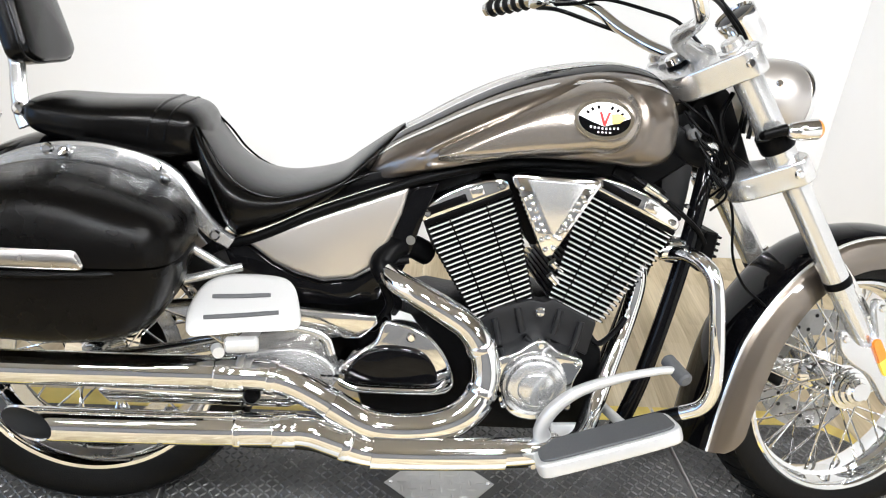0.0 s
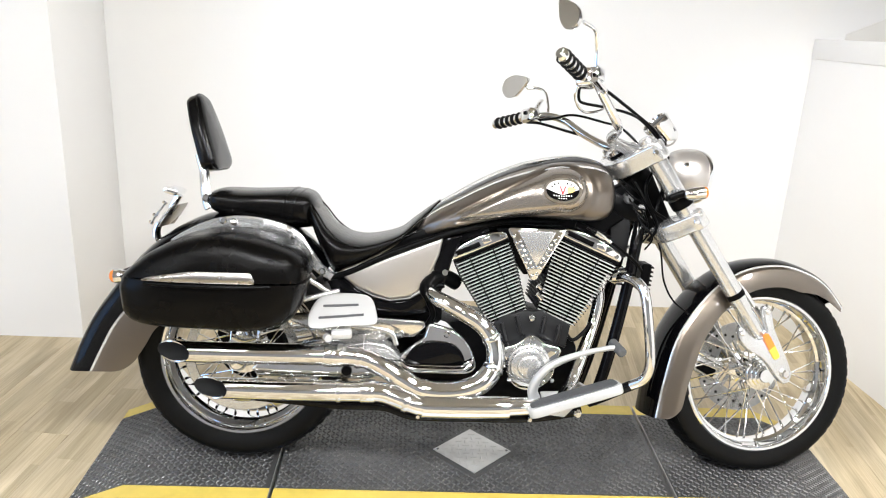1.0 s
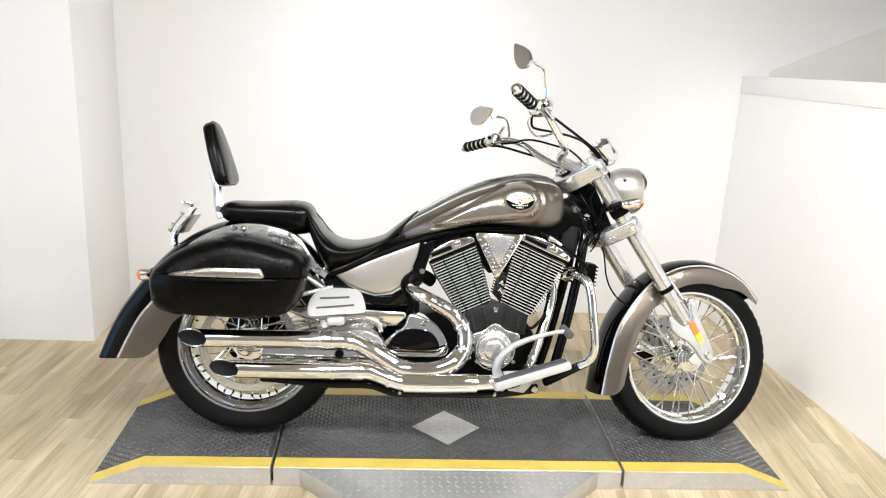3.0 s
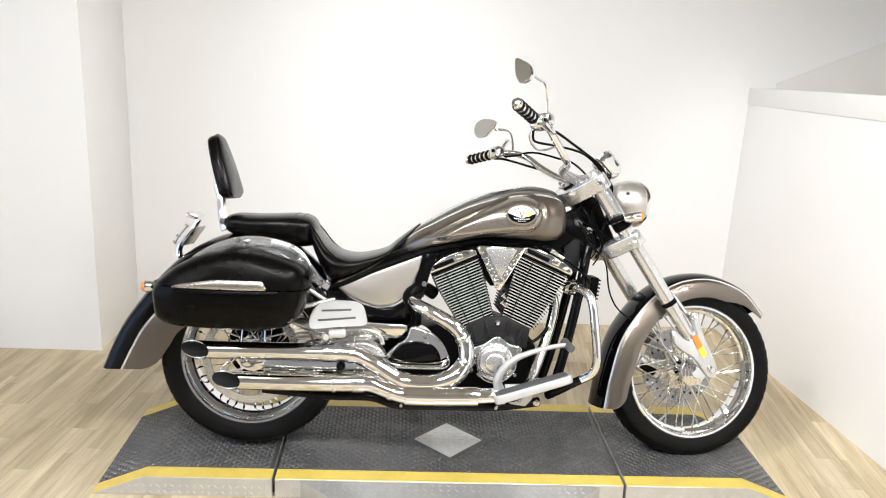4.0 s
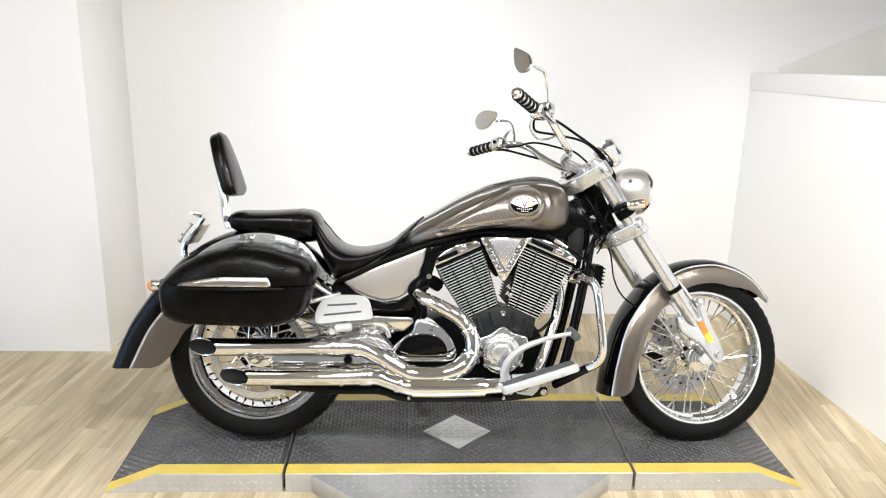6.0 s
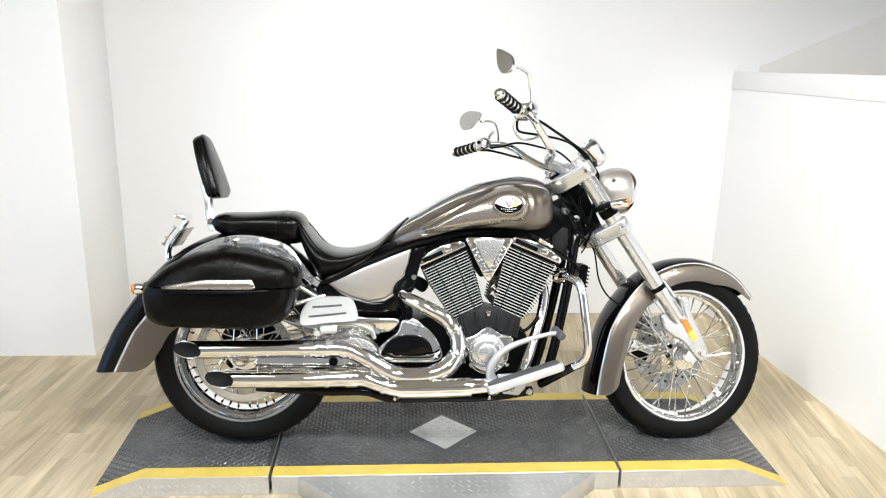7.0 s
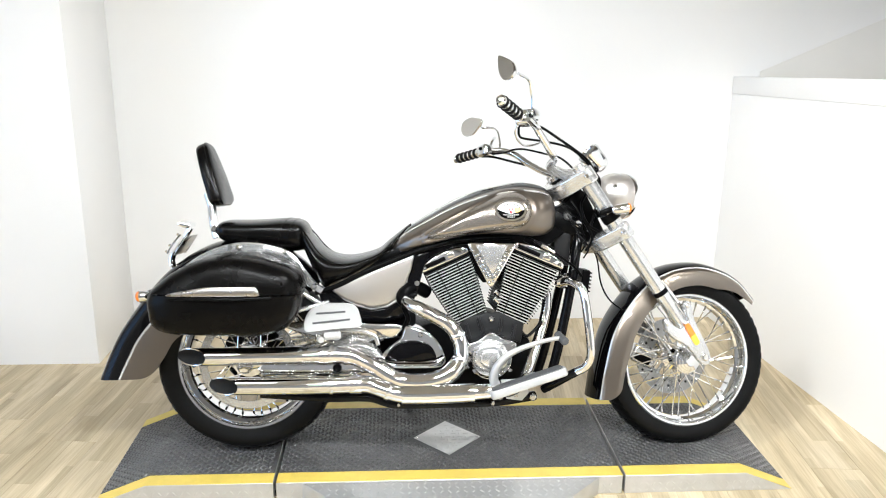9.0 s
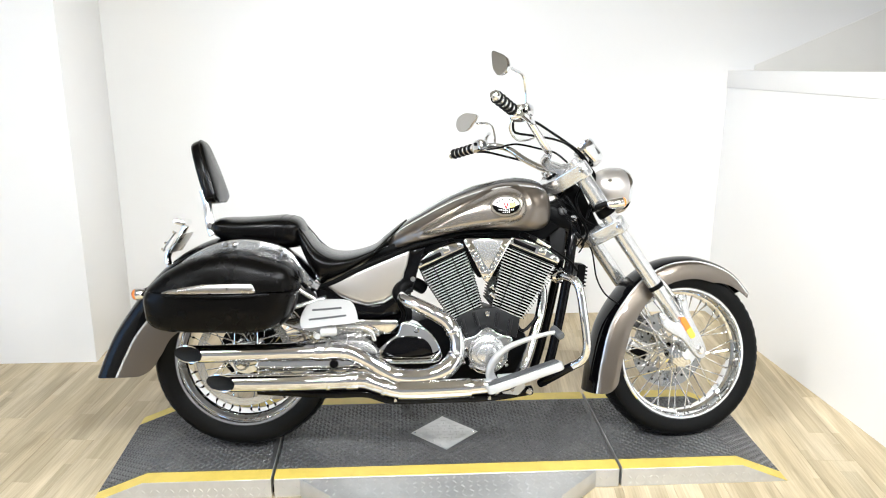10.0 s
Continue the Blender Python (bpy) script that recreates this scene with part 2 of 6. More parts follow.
# ---- builders ----
def part(name, bm, mat, parent=None, label="", m=None, sharp=35.0):
    """One mesh object under a thing or a part, smooth but for its sharp edges."""
    if m is not None:
        bm.transform(m)
        if m.determinant() < 0:
            bmesh.ops.reverse_faces(bm, faces=bm.faces)
    bm.normal_update()
    limit = radians(sharp)
    for f in bm.faces:
        f.smooth = True
    for e in bm.edges:
        e.smooth = len(e.link_faces) == 2 and e.calc_face_angle(0.0) < limit
    me = bpy.data.meshes.new(name)
    bm.to_mesh(me)
    bm.free()
    me.materials.append(mat)
    ob = new(name, me)
    if parent is not None:
        ob.parent = parent
    return tagged(ob, label)


def piece(name, mesh_data, parent, m):
    """Another object on a mesh that is shared."""
    ob = new(name, mesh_data)
    ob.parent = parent
    ob.matrix_basis = m
    return ob


def curve(points, n):
    """n points on a smooth curve through the given ones, evenly spread over their spans."""
    p = np.array(points, float)
    q = np.vstack([2 * p[0] - p[1], p, 2 * p[-1] - p[-2]])
    out = []
    for s in np.linspace(0, len(p) - 1, n):
        i = min(int(s), len(p) - 2)
        t = s - i
        a, b, c, d = q[i:i + 4]
        out.append(0.5 * (2 * b + (c - a) * t + (2 * a - 5 * b + 4 * c - d) * t * t + (3 * b - a - 3 * c + d) * t ** 3))
    return np.array(out)


def along(points, n):
    """n points evenly spaced by length on the smooth curve."""
    c = curve(points, 40 * len(points))
    d = np.r_[0, np.cumsum(np.linalg.norm(np.diff(c, axis=0), axis=1))]
    return np.array([[np.interp(s, d, c[:, k]) for k in range(c.shape[1])] for s in np.linspace(0, d[-1], n)])


def skin(rings, closed=True, cap=True):
    """A surface over rings of equal length; closed: each ring is a loop."""
    bm = bmesh.new()
    rows = [[bm.verts.new(v) for v in ring] for ring in rings]
    k = len(rows[0])
    for a, b in zip(rows, rows[1:]):
        for i in range(k if closed else k - 1):
            j = (i + 1) % k
            bm.faces.new((a[i], a[j], b[j], b[i]))
    if cap and closed:
        bm.faces.new(rows[0][::-1])
        bm.faces.new(rows[-1])
    bmesh.ops.remove_doubles(bm, verts=bm.verts, dist=1e-6)
    bmesh.ops.recalc_face_normals(bm, faces=bm.faces)
    return bm


def sweep(points, radius, n=40, seg=14, cap=True, flat=1.0, smooth=True):
    """A tube along a path; radius is a number or one a control point; flat squeezes it sideways."""
    p = along(points, n) if smooth else np.array(points, float)
    n = len(p)
    r = np.full(n, radius) if np.isscalar(radius) else np.interp(np.linspace(0, 1, n), np.linspace(0, 1, len(radius)), radius)
    tan = np.gradient(p, axis=0)
    tan /= np.linalg.norm(tan, axis=1)[:, None]
    side = np.cross(tan[0], (0, 0, 1) if abs(tan[0][2]) < 0.9 else (1, 0, 0))
    rings = []
    for i in range(n):
        side = side - tan[i] * (side @ tan[i])
        side /= np.linalg.norm(side)
        up = np.cross(side, tan[i])
        rings.append([p[i] + r[i] * (math.cos(a) * side * flat + math.sin(a) * up) for a in np.linspace(0, 2 * math.pi, seg, endpoint=False)])
    return skin(rings, cap=cap)


def lathe(profile, seg=48, m=None, cap=False):
    """Turns (radius, height) rows round the Z axis."""
    rings = [[(r * math.cos(a), r * math.sin(a), h) for a in np.linspace(0, 2 * math.pi, seg, endpoint=False)] for r, h in profile]
    bm = skin(rings, cap=cap)
    if m is not None:
        bm.transform(m)
    return bm


def bevelled(bm, width, segments=2, angle=25):
    edges = [e for e in bm.edges if len(e.link_faces) == 2 and e.calc_face_angle(0) > radians(angle)]
    bmesh.ops.bevel(bm, geom=edges, offset=width, segments=segments, profile=0.5, affect="EDGES", clamp_overlap=True)
    return bm


def prism(outline, y0, y1, bevel=0.003, segments=2):
    """An (x, z) outline drawn from y0 to y1, with rounded edges."""
    bm = skin([[(x, y0, z) for x, z in outline], [(x, y1, z) for x, z in outline]])
    return bevelled(bm, bevel, segments) if bevel else bm


def box(sx, sy, sz, bevel=0.003, segments=2):
    bm = bmesh.new()
    bmesh.ops.create_cube(bm, size=1, matrix=Matrix.Diagonal((sx, sy, sz, 1)))
    return bevelled(bm, bevel, segments) if bevel else bm


def round_outline(points, n=48):
    """A closed smooth outline through the given points."""
    p = list(points)
    c = along(p[-2:] + p + p[:3], 400)
    start = np.argmin(np.linalg.norm(c[:200] - np.array(p[0]), axis=1))
    rest = c[start + 20:]
    stop = start + 20 + np.argmin(np.linalg.norm(rest - np.array(p[0]), axis=1))
    loop = c[start:stop]
    return [tuple(loop[int(i)]) for i in np.linspace(0, len(loop) - 1, n, endpoint=False)]


def rod(a, b, r, seg=12, bevel=0.0):
    """A round bar from a to b."""
    a, b = Vector(a), Vector(b)
    d = b - a
    e = min(r * 0.3, d.length * 0.2) if bevel else 0
    prof = [(0, 0), (r - e, 0), (r, e), (r, d.length - e), (r - e, d.length), (0, d.length)] if e else [(0, 0), (r, 0), (r, d.length), (0, d.length)]
    prof[0], prof[-1] = (1e-5, 0), (1e-5, d.length)
    return lathe(prof, seg, Matrix.Translation(a) @ d.to_track_quat("Z", "Y").to_matrix().to_4x4())


def joined(*bms):
    out = bmesh.new()
    for b in bms:
        me = bpy.data.meshes.new("tmp")
        b.to_mesh(me)
        b.free()
        out.from_mesh(me)
        bpy.data.meshes.remove(me)
    return out


def facing(centre, direction):
    """A pose at centre whose Z axis looks along direction."""
    return Matrix.Translation(centre) @ Vector(direction).to_track_quat("Z", "Y").to_matrix().to_4x4()


def structure(name, bm, mat, label, category="wall", m=None):
    return tagged(part(name, bm, mat, None, "", m), label, category, kind="structure")


def block(x0, x1, y0, y1, z0, z1, bevel=0.0):
    bm = box(x1 - x0, y1 - y0, z1 - z0, bevel)
    bm.transform(Matrix.Translation(((x0 + x1) / 2, (y0 + y1) / 2, (z0 + z1) / 2)))
    return bm


# ---- the room ----
BACK, PILLAR_X, PILLAR_Y = 1.45, -1.605, 0.90
FAR_L, FAR_R, NEAR = -4.2, 4.2, -5.6
structure("wall_north", block(FAR_L, FAR_R, BACK, BACK + 0.12, FLOOR - 0.02, CEILING + 0.02), WALL, "white painted back wall behind the motorcycle")
structure("wall_pillar", block(FAR_L + 0.002, PILLAR_X, PILLAR_Y, BACK - 0.002, FLOOR - 0.02, CEILING + 0.02, 0.004), WALL, "white painted wall projection beside the recess")


def lean_wall(x_back, x_front, y_back, y_front, thick, z0, z_back, z_front, z0_front=None):
    """An upright wall along a slightly slanted line, its top falling to the back."""
    bm = bmesh.new()
    z1 = z0 if z0_front is None else z0_front
    lo = [bm.verts.new(v) for v in ((x_back, y_back, z0), (x_front, y_front, z1), (x_front + thick, y_front, z1), (x_back + thick, y_back, z0))]
    hi = [bm.verts.new(v) for v in ((x_back, y_back, z_back), (x_front, y_front, z_front), (x_front + thick, y_front, z_front), (x_back + thick, y_back, z_back))]
    bm.faces.new(lo[::-1]), bm.faces.new(hi)
    for i in range(4):
        j = (i + 1) % 4
        bm.faces.new((lo[i], lo[j], hi[j], hi[i]))
    bmesh.ops.recalc_face_normals(bm, faces=bm.faces)
    return bm


structure("wall_east_low", lean_wall(1.588, 1.945, BACK - 0.002, -3.0, 0.13, FLOOR - 0.02, 1.29, 1.475), WALL, "white painted half-height side wall", "wall")
structure("wall_cap_trim", bevelled(lean_wall(1.581, 1.938, BACK - 0.002, -3.0, 0.15, 1.284, 1.372, 1.60, 1.465), 0.004), WALL, "white painted cap board on the half wall", "trim")
stair = [(1.72, FLOOR), (3.9, FLOOR), (3.9, 2.35), (1.72, 1.40)]
structure("wall_stair_side", prism(stair, BACK - 0.010, BACK - 0.004, 0), TAUPE_WALL, "taupe painted sloping side of a stair beyond the half wall")
# two unseen closing walls, kept dark so chrome and black paint reflect less light
structure("wall_east", block(FAR_R, FAR_R + 0.12, NEAR, BACK, FLOOR - 0.02, CEILING + 0.02), GREY_WALL, "unseen dark grey side wall beyond the half wall, added to darken reflections")
structure("wall_south", block(FAR_L, FAR_R, NEAR - 0.12, NEAR, FLOOR - 0.02, CEILING + 0.02), GREY_WALL, "unseen dark grey wall opposite the recess, added to darken reflections")
# the west wall has a shop window
WY0, WY1, WZ0, WZ1 = -3.4, -0.6, 0.5, 2.3
west = joined(block(FAR_L - 0.12, FAR_L, NEAR, WY0, FLOOR - 0.02, CEILING + 0.02), block(FAR_L - 0.12, FAR_L, WY1, BACK, FLOOR - 0.02, CEILING + 0.02),
              block(FAR_L - 0.12, FAR_L, WY0, WY1, FLOOR - 0.02, WZ0), block(FAR_L - 0.12, FAR_L, WY0, WY1, WZ1, CEILING + 0.02))
structure("wall_west", west, WALL, "white painted side wall with a shop window")
structure("backdrop", block(FAR_L - 0.62, FAR_L - 0.60, WY0 - 1, WY1 + 1, 0, 3), DAY, "pale blue daylight outside the window", "backdrop")
structure("ceiling", block(FAR_L - 0.12, FAR_R + 0.12, NEAR - 0.12, BACK + 0.12, CEILING, CEILING + 0.1), CEIL, "taupe painted ceiling", "ceiling")
floor = structure("floor", block(FAR_L - 0.12, FAR_R + 0.12, NEAR - 0.12, BACK + 0.12, FLOOR - 0.06, FLOOR - 0.004), JOINT, "light oak plank floor", "floor")

# ceiling lamps
shade_bm = lathe([(1e-4, 0.0), (0.20, 0.0), (0.205, -0.01), (0.20, -0.055), (0.192, -0.06), (0.188, -0.055), (0.188, -0.02), (1e-4, -0.02)], 32)
first = new("ceiling_lamp")
tagged(first, "round white ceiling lamp, switched on", "lamp", "ceiling lamps")
part("shade", shade_bm, WHITE, first)
part("diffuser", lathe([(1e-4, -0.05), (0.17, -0.05), (0.182, -0.045), (0.182, -0.038), (1e-4, -0.038)], 32), GLOW, first, "glowing frosted diffuser")
for i, (lx, ly, share) in enumerate(LAMPS):
    if i:
        copy_thing(first, pose(lx, ly, CEILING))
first.matrix_basis = pose(LAMPS[0][0], LAMPS[0][1], CEILING)

# housings for the added fill spots
spot_thing = new("ceiling_spot")
tagged(spot_thing, "small white fill spot, added out of view, switched on", "lamp", "ceiling spots")
part("spot_housing", lathe([(0.055, -0.012), (0.060, -0.012), (0.060, 0.03), (0.040, 0.10), (1e-4, 0.10), (1e-4, 0.085), (0.034, 0.085), (0.055, 0.03), (0.055, -0.012)], 32), WHITE, spot_thing)
part("spot_stem", rod((0, 0.03, 0.07), (0, 0.115, 0.125), 0.008, 10), WHITE, spot_thing)
for spot_at, spot_to, watts, cone in SPOTS[1:]:
    copy_thing(spot_thing, look(spot_at, spot_to))
spot_thing.matrix_basis = look(SPOTS[0][0], SPOTS[0][1])

# ---- the display platform ----
FRONT, REAR = -0.284, 0.315
platform = new("display_platform")
platform.location = (0, 0, FLOOR)
tagged(platform, "low black motorcycle platform with yellow edges and checker-plate sides", "platform")
H = DECK - FLOOR


def bars(x_range, y_range, pitch, length, width, height, z, inside, turn=45):
    """Raised tread bars in a basket weave, joined into one mesh."""
    verts, faces = [], []
    nx, ny = int((x_range[1] - x_range[0]) / pitch), int((y_range[1] - y_range[0]) / pitch)
    for i in range(nx + 1):
        for j in range(ny + 1):
            x, y = x_range[0] + i * pitch, y_range[0] + j * pitch
            if not inside(x, y):
                continue
            a = radians(turn + 90 * ((i + j) % 2)) + random.uniform(-0.05, 0.05)
            ca, sa = math.cos(a), math.sin(a)
            k = len(verts)
            zz = z(x, y) if callable(z) else z
            for px, py, pz in ((-1, 0, 0), (-0.5, -1, 0), (0.5, -1, 0), (1, 0, 0), (0.5, 1, 0), (-0.5, 1, 0), (-0.6, 0, 1), (0.6, 0, 1)):
                u, v = px * length / 2, py * width / 2
                verts.append((x + u * ca - v * sa, y + u * sa + v * ca, zz + pz * height))
            faces += [(k, k + 1, k + 6), (k + 1, k + 2, k + 7, k + 6), (k + 2, k + 3, k + 7), (k + 3, k + 4, k + 7), (k + 4, k + 5, k + 6, k + 7), (k + 5, k, k + 6)]
    me = bpy.data.meshes.new("tread")
    me.from_pydata(verts, [], faces)
    bm = bmesh.new()
    bm.from_mesh(me)
    bpy.data.meshes.remove(me)
    return bm


def ramp_height(x):
    """The deck's height over the floor: flat, then falling at both ends."""
    return H * min(1.0, max(0.0, (1.215 - abs(x)) / 0.175))


def deck_panel(name, x0, x1, label):
    """One panel: a checker-plate box whose outer end slopes down to the floor, a black deck, yellow edges and tread bars."""
    y0, y1 = FRONT, REAR
    prof = [(x0, 0.0), (x1, 0.0)]
    if x1 > 1.1:
        prof += [(1.04, H), (x0, H)]
    elif x0 < -1.1:
        prof += [(x1, H), (-1.04, H)]
    else:
        prof += [(x1, H), (x0, H)]
    bm = skin([[(x, y0, z) for x, z in prof], [(x, y1, z) for x, z in prof]])
    body = part(name, bevelled(bm, 0.0015, 1), PLATE, platform, label)

    def strip(inner, outer, lift):
        """A band of the deck between two depths, following the sloping end."""
        xs = sorted({x0 + 0.001, x1 - 0.001, *(v for v in (-1.04, 1.04) if x0 < v < x1)})
        rows = []
        for x in xs:
            z = ramp_height(x) + lift
            rows.append([(x, inner, z), (x, outer, z), (x, outer, z - 0.0015), (x, inner, z - 0.0015)])
        return skin(rows)

    part("black_deck", strip(y0 + 0.062, y1 - 0.062, 0.003), TREAD, body, "worn black tread deck")
    part("yellow_edge", strip(y0, y0 + 0.060, 0.0028), YELLOW, body, "scuffed yellow edge stripe")
    part("yellow_edge", strip(y1 - 0.060, y1, 0.0028), YELLOW, body, "scuffed yellow edge stripe")
    tread = bars((x0 + 0.010, x1 - 0.008), (y0 + 0.072, y1 - 0.068), 0.0150, 0.0178, 0.0056, 0.0028,
                 lambda x, y: ramp_height(x) + 0.003, lambda x, y: abs(x) + abs(y) > 0.150 and abs(x) < 1.207)
    tagged(part("tread", tread, TREAD_TOP, body), kind="stuff")
    lugs = bars((x0 + 0.03, x1 - 0.02), (0.012, H - 0.008), 0.024, 0.0165, 0.0055, 0.0016, 0.0, lambda x, y: ramp_height(x) > y + 0.012)
    lugs.transform(Matrix.Translation((0, y0, 0)) @ pose(0, 0, 0, 90))
    tagged(part("raised_pattern", lugs, PLATE, body), kind="stuff")
    return body


deck_panel("ramp_panel", -1.215, -0.613, "sloping end panel of checker plate")
centre_panel = deck_panel("centre_panel", -0.603, 0.598, "middle panel of checker plate")
deck_panel("ramp_panel", 0.608, 1.215, "sloping end panel of checker plate")
part("joint_gap", block(-1.08, 1.08, FRONT + 0.03, REAR - 0.03, 0.001, 0.02), DARK_GAP, platform)
# the diamond of bare plate let into the deck
D = 0.127
dia = bmesh.new()
dv = [dia.verts.new((x, y, z)) for z in (H + 0.002, H + 0.005) for x, y in ((-D, 0), (0, -D), (D, 0), (0, D))]
dia.faces.new(dv[4:]), dia.faces.new(dv[3::-1])
for i in range(4):
    j = (i + 1) % 4
    dia.faces.new((dv[i], dv[j], dv[4 + j], dv[4 + i]))
diamond = part("diamond_inset", dia, PLATE, platform, "bare checker-plate diamond in the deck")
tagged(part("raised_pattern", bars((-0.11, 0.11), (-0.11, 0.11), 0.0225, 0.025, 0.0060, 0.0018, H + 0.005, lambda x, y: abs(x) + abs(y) < 0.112, 0), PLATE, diamond), kind="stuff")
for sx in (-1, 1):
    part("screw", lathe([(1e-4, 0.003), (0.004, 0.003), (0.005, 0.0015), (0.005, 0)], 10, Matrix.Translation((sx * 0.112, 0, H + 0.005))), DULL_CHROME, diamond)
# the step of bare plate in front
step_out = [(-0.515, FRONT - 0.002), (-0.36, FRONT - 0.15), (-0.36, -0.62), (0.36, -0.62), (0.36, FRONT - 0.15), (0.515, FRONT - 0.002)]
step = part("front_step", bevelled(skin([[(x, y, 0) for x, y in step_out], [(x, y, H - 0.001) for x, y in step_out]]), 0.003, 2), PLATE, platform, "worn bare checker-plate step")
tagged(part("raised_pattern", bars((-0.5, 0.5), (-0.60, FRONT - 0.01), 0.027, 0.0185, 0.0060, 0.0018, H - 0.001, lambda x, y: abs(x) < 0.50 - max(0, FRONT - 0.01 - y) and abs(x) < 0.5), PLATE, step), kind="stuff")


# ---- the motorcycle, in its own upright frame: X ahead, Y to its left, Z up from the deck ----
LEAN_DEG, STAND_Y = 11.0, -0.02
moto = new("motorcycle")
moto.matrix_basis = pose(0, STAND_Y, DECK + 0.003, -LEAN_DEG)
tagged(moto, "taupe and black cruiser motorcycle with chrome pipes, leaning on its stand", "motorcycle")
# the steering: its axis leans back, and the bars are turned to the left
RAKE, STEER = radians(33.3), 22.0
AX = Vector((-math.sin(RAKE), 0, math.cos(RAKE)))
HEAD = Vector((0.453, 0, 0.9))
TURNED = Matrix.Translation(HEAD) @ Matrix.Rotation(radians(STEER), 4, AX) @ Matrix.Translation(-HEAD)
# the fork's own frame: ahead, left, up its axis
FORK_RAKE, FORK_STEER, LEG_Y = radians(34.5), 12.0, 0.130
FORK = Matrix.Translation(HEAD) @ Matrix.Rotation(radians(FORK_STEER), 4, (-math.sin(FORK_RAKE), 0, math.cos(FORK_RAKE))) @ Matrix(
    ((math.cos(FORK_RAKE), 0, -math.sin(FORK_RAKE), 0), (0, 1, 0, 0), (math.sin(FORK_RAKE), 0, math.cos(FORK_RAKE), 0), (0, 0, 0, 1)))


def superloft(stations, n_x=60, seg=48, power=2.4, belly=0.38, power_low=None, n_range=None, lift=0.0, dent=None, cap=True):
    """A body of rounded sections along X. Stations: x, top, bottom, half width."""
    st = curve(stations, n_x)
    rings = []
    lo, hi = n_range or (0, 2 * math.pi)
    for x, top, bot, hw in st:
        mid = bot + belly * (top - bot)
        ring = []
        for a in np.linspace(lo, hi, seg, endpoint=n_range is not None):
            ca, sa = math.cos(a), math.sin(a)
            q = power if sa > 0 else power_low or power
            y = -hw * math.copysign(abs(ca) ** (2 / q), ca)
            half = top - mid if sa > 0 else mid - bot
            z = mid + half * math.copysign(abs(sa) ** (2 / q), sa)
            v = Vector((x, y, z))
            if lift:
                out = Vector((0, -ca * half, sa * hw)).normalized()
                v += out * lift
            if dent:
                v += dent(v)
            ring.append(v)
        rings.append(ring)
    return skin(rings, closed=n_range is None, cap=cap)


# -- wheels
def tyre_profile(r, rim_r, half, bead):
    """(radius, offset) rows of a tyre, from bead to bead."""
    h = r - rim_r
    side = [(rim_r - 0.004, bead), (rim_r + 0.14 * h, bead + 0.5 * (half - bead)), (rim_r + 0.48 * h, half), (rim_r + 0.74 * h, half * 0.95), (r - 0.13 * h, half * 0.74), (r - 0.03 * h, half * 0.38), (r, 0)]
    rows = [tuple(v) for v in curve(side, 19)]
    return [(a, -b) for a, b in rows] + rows[-2::-1]


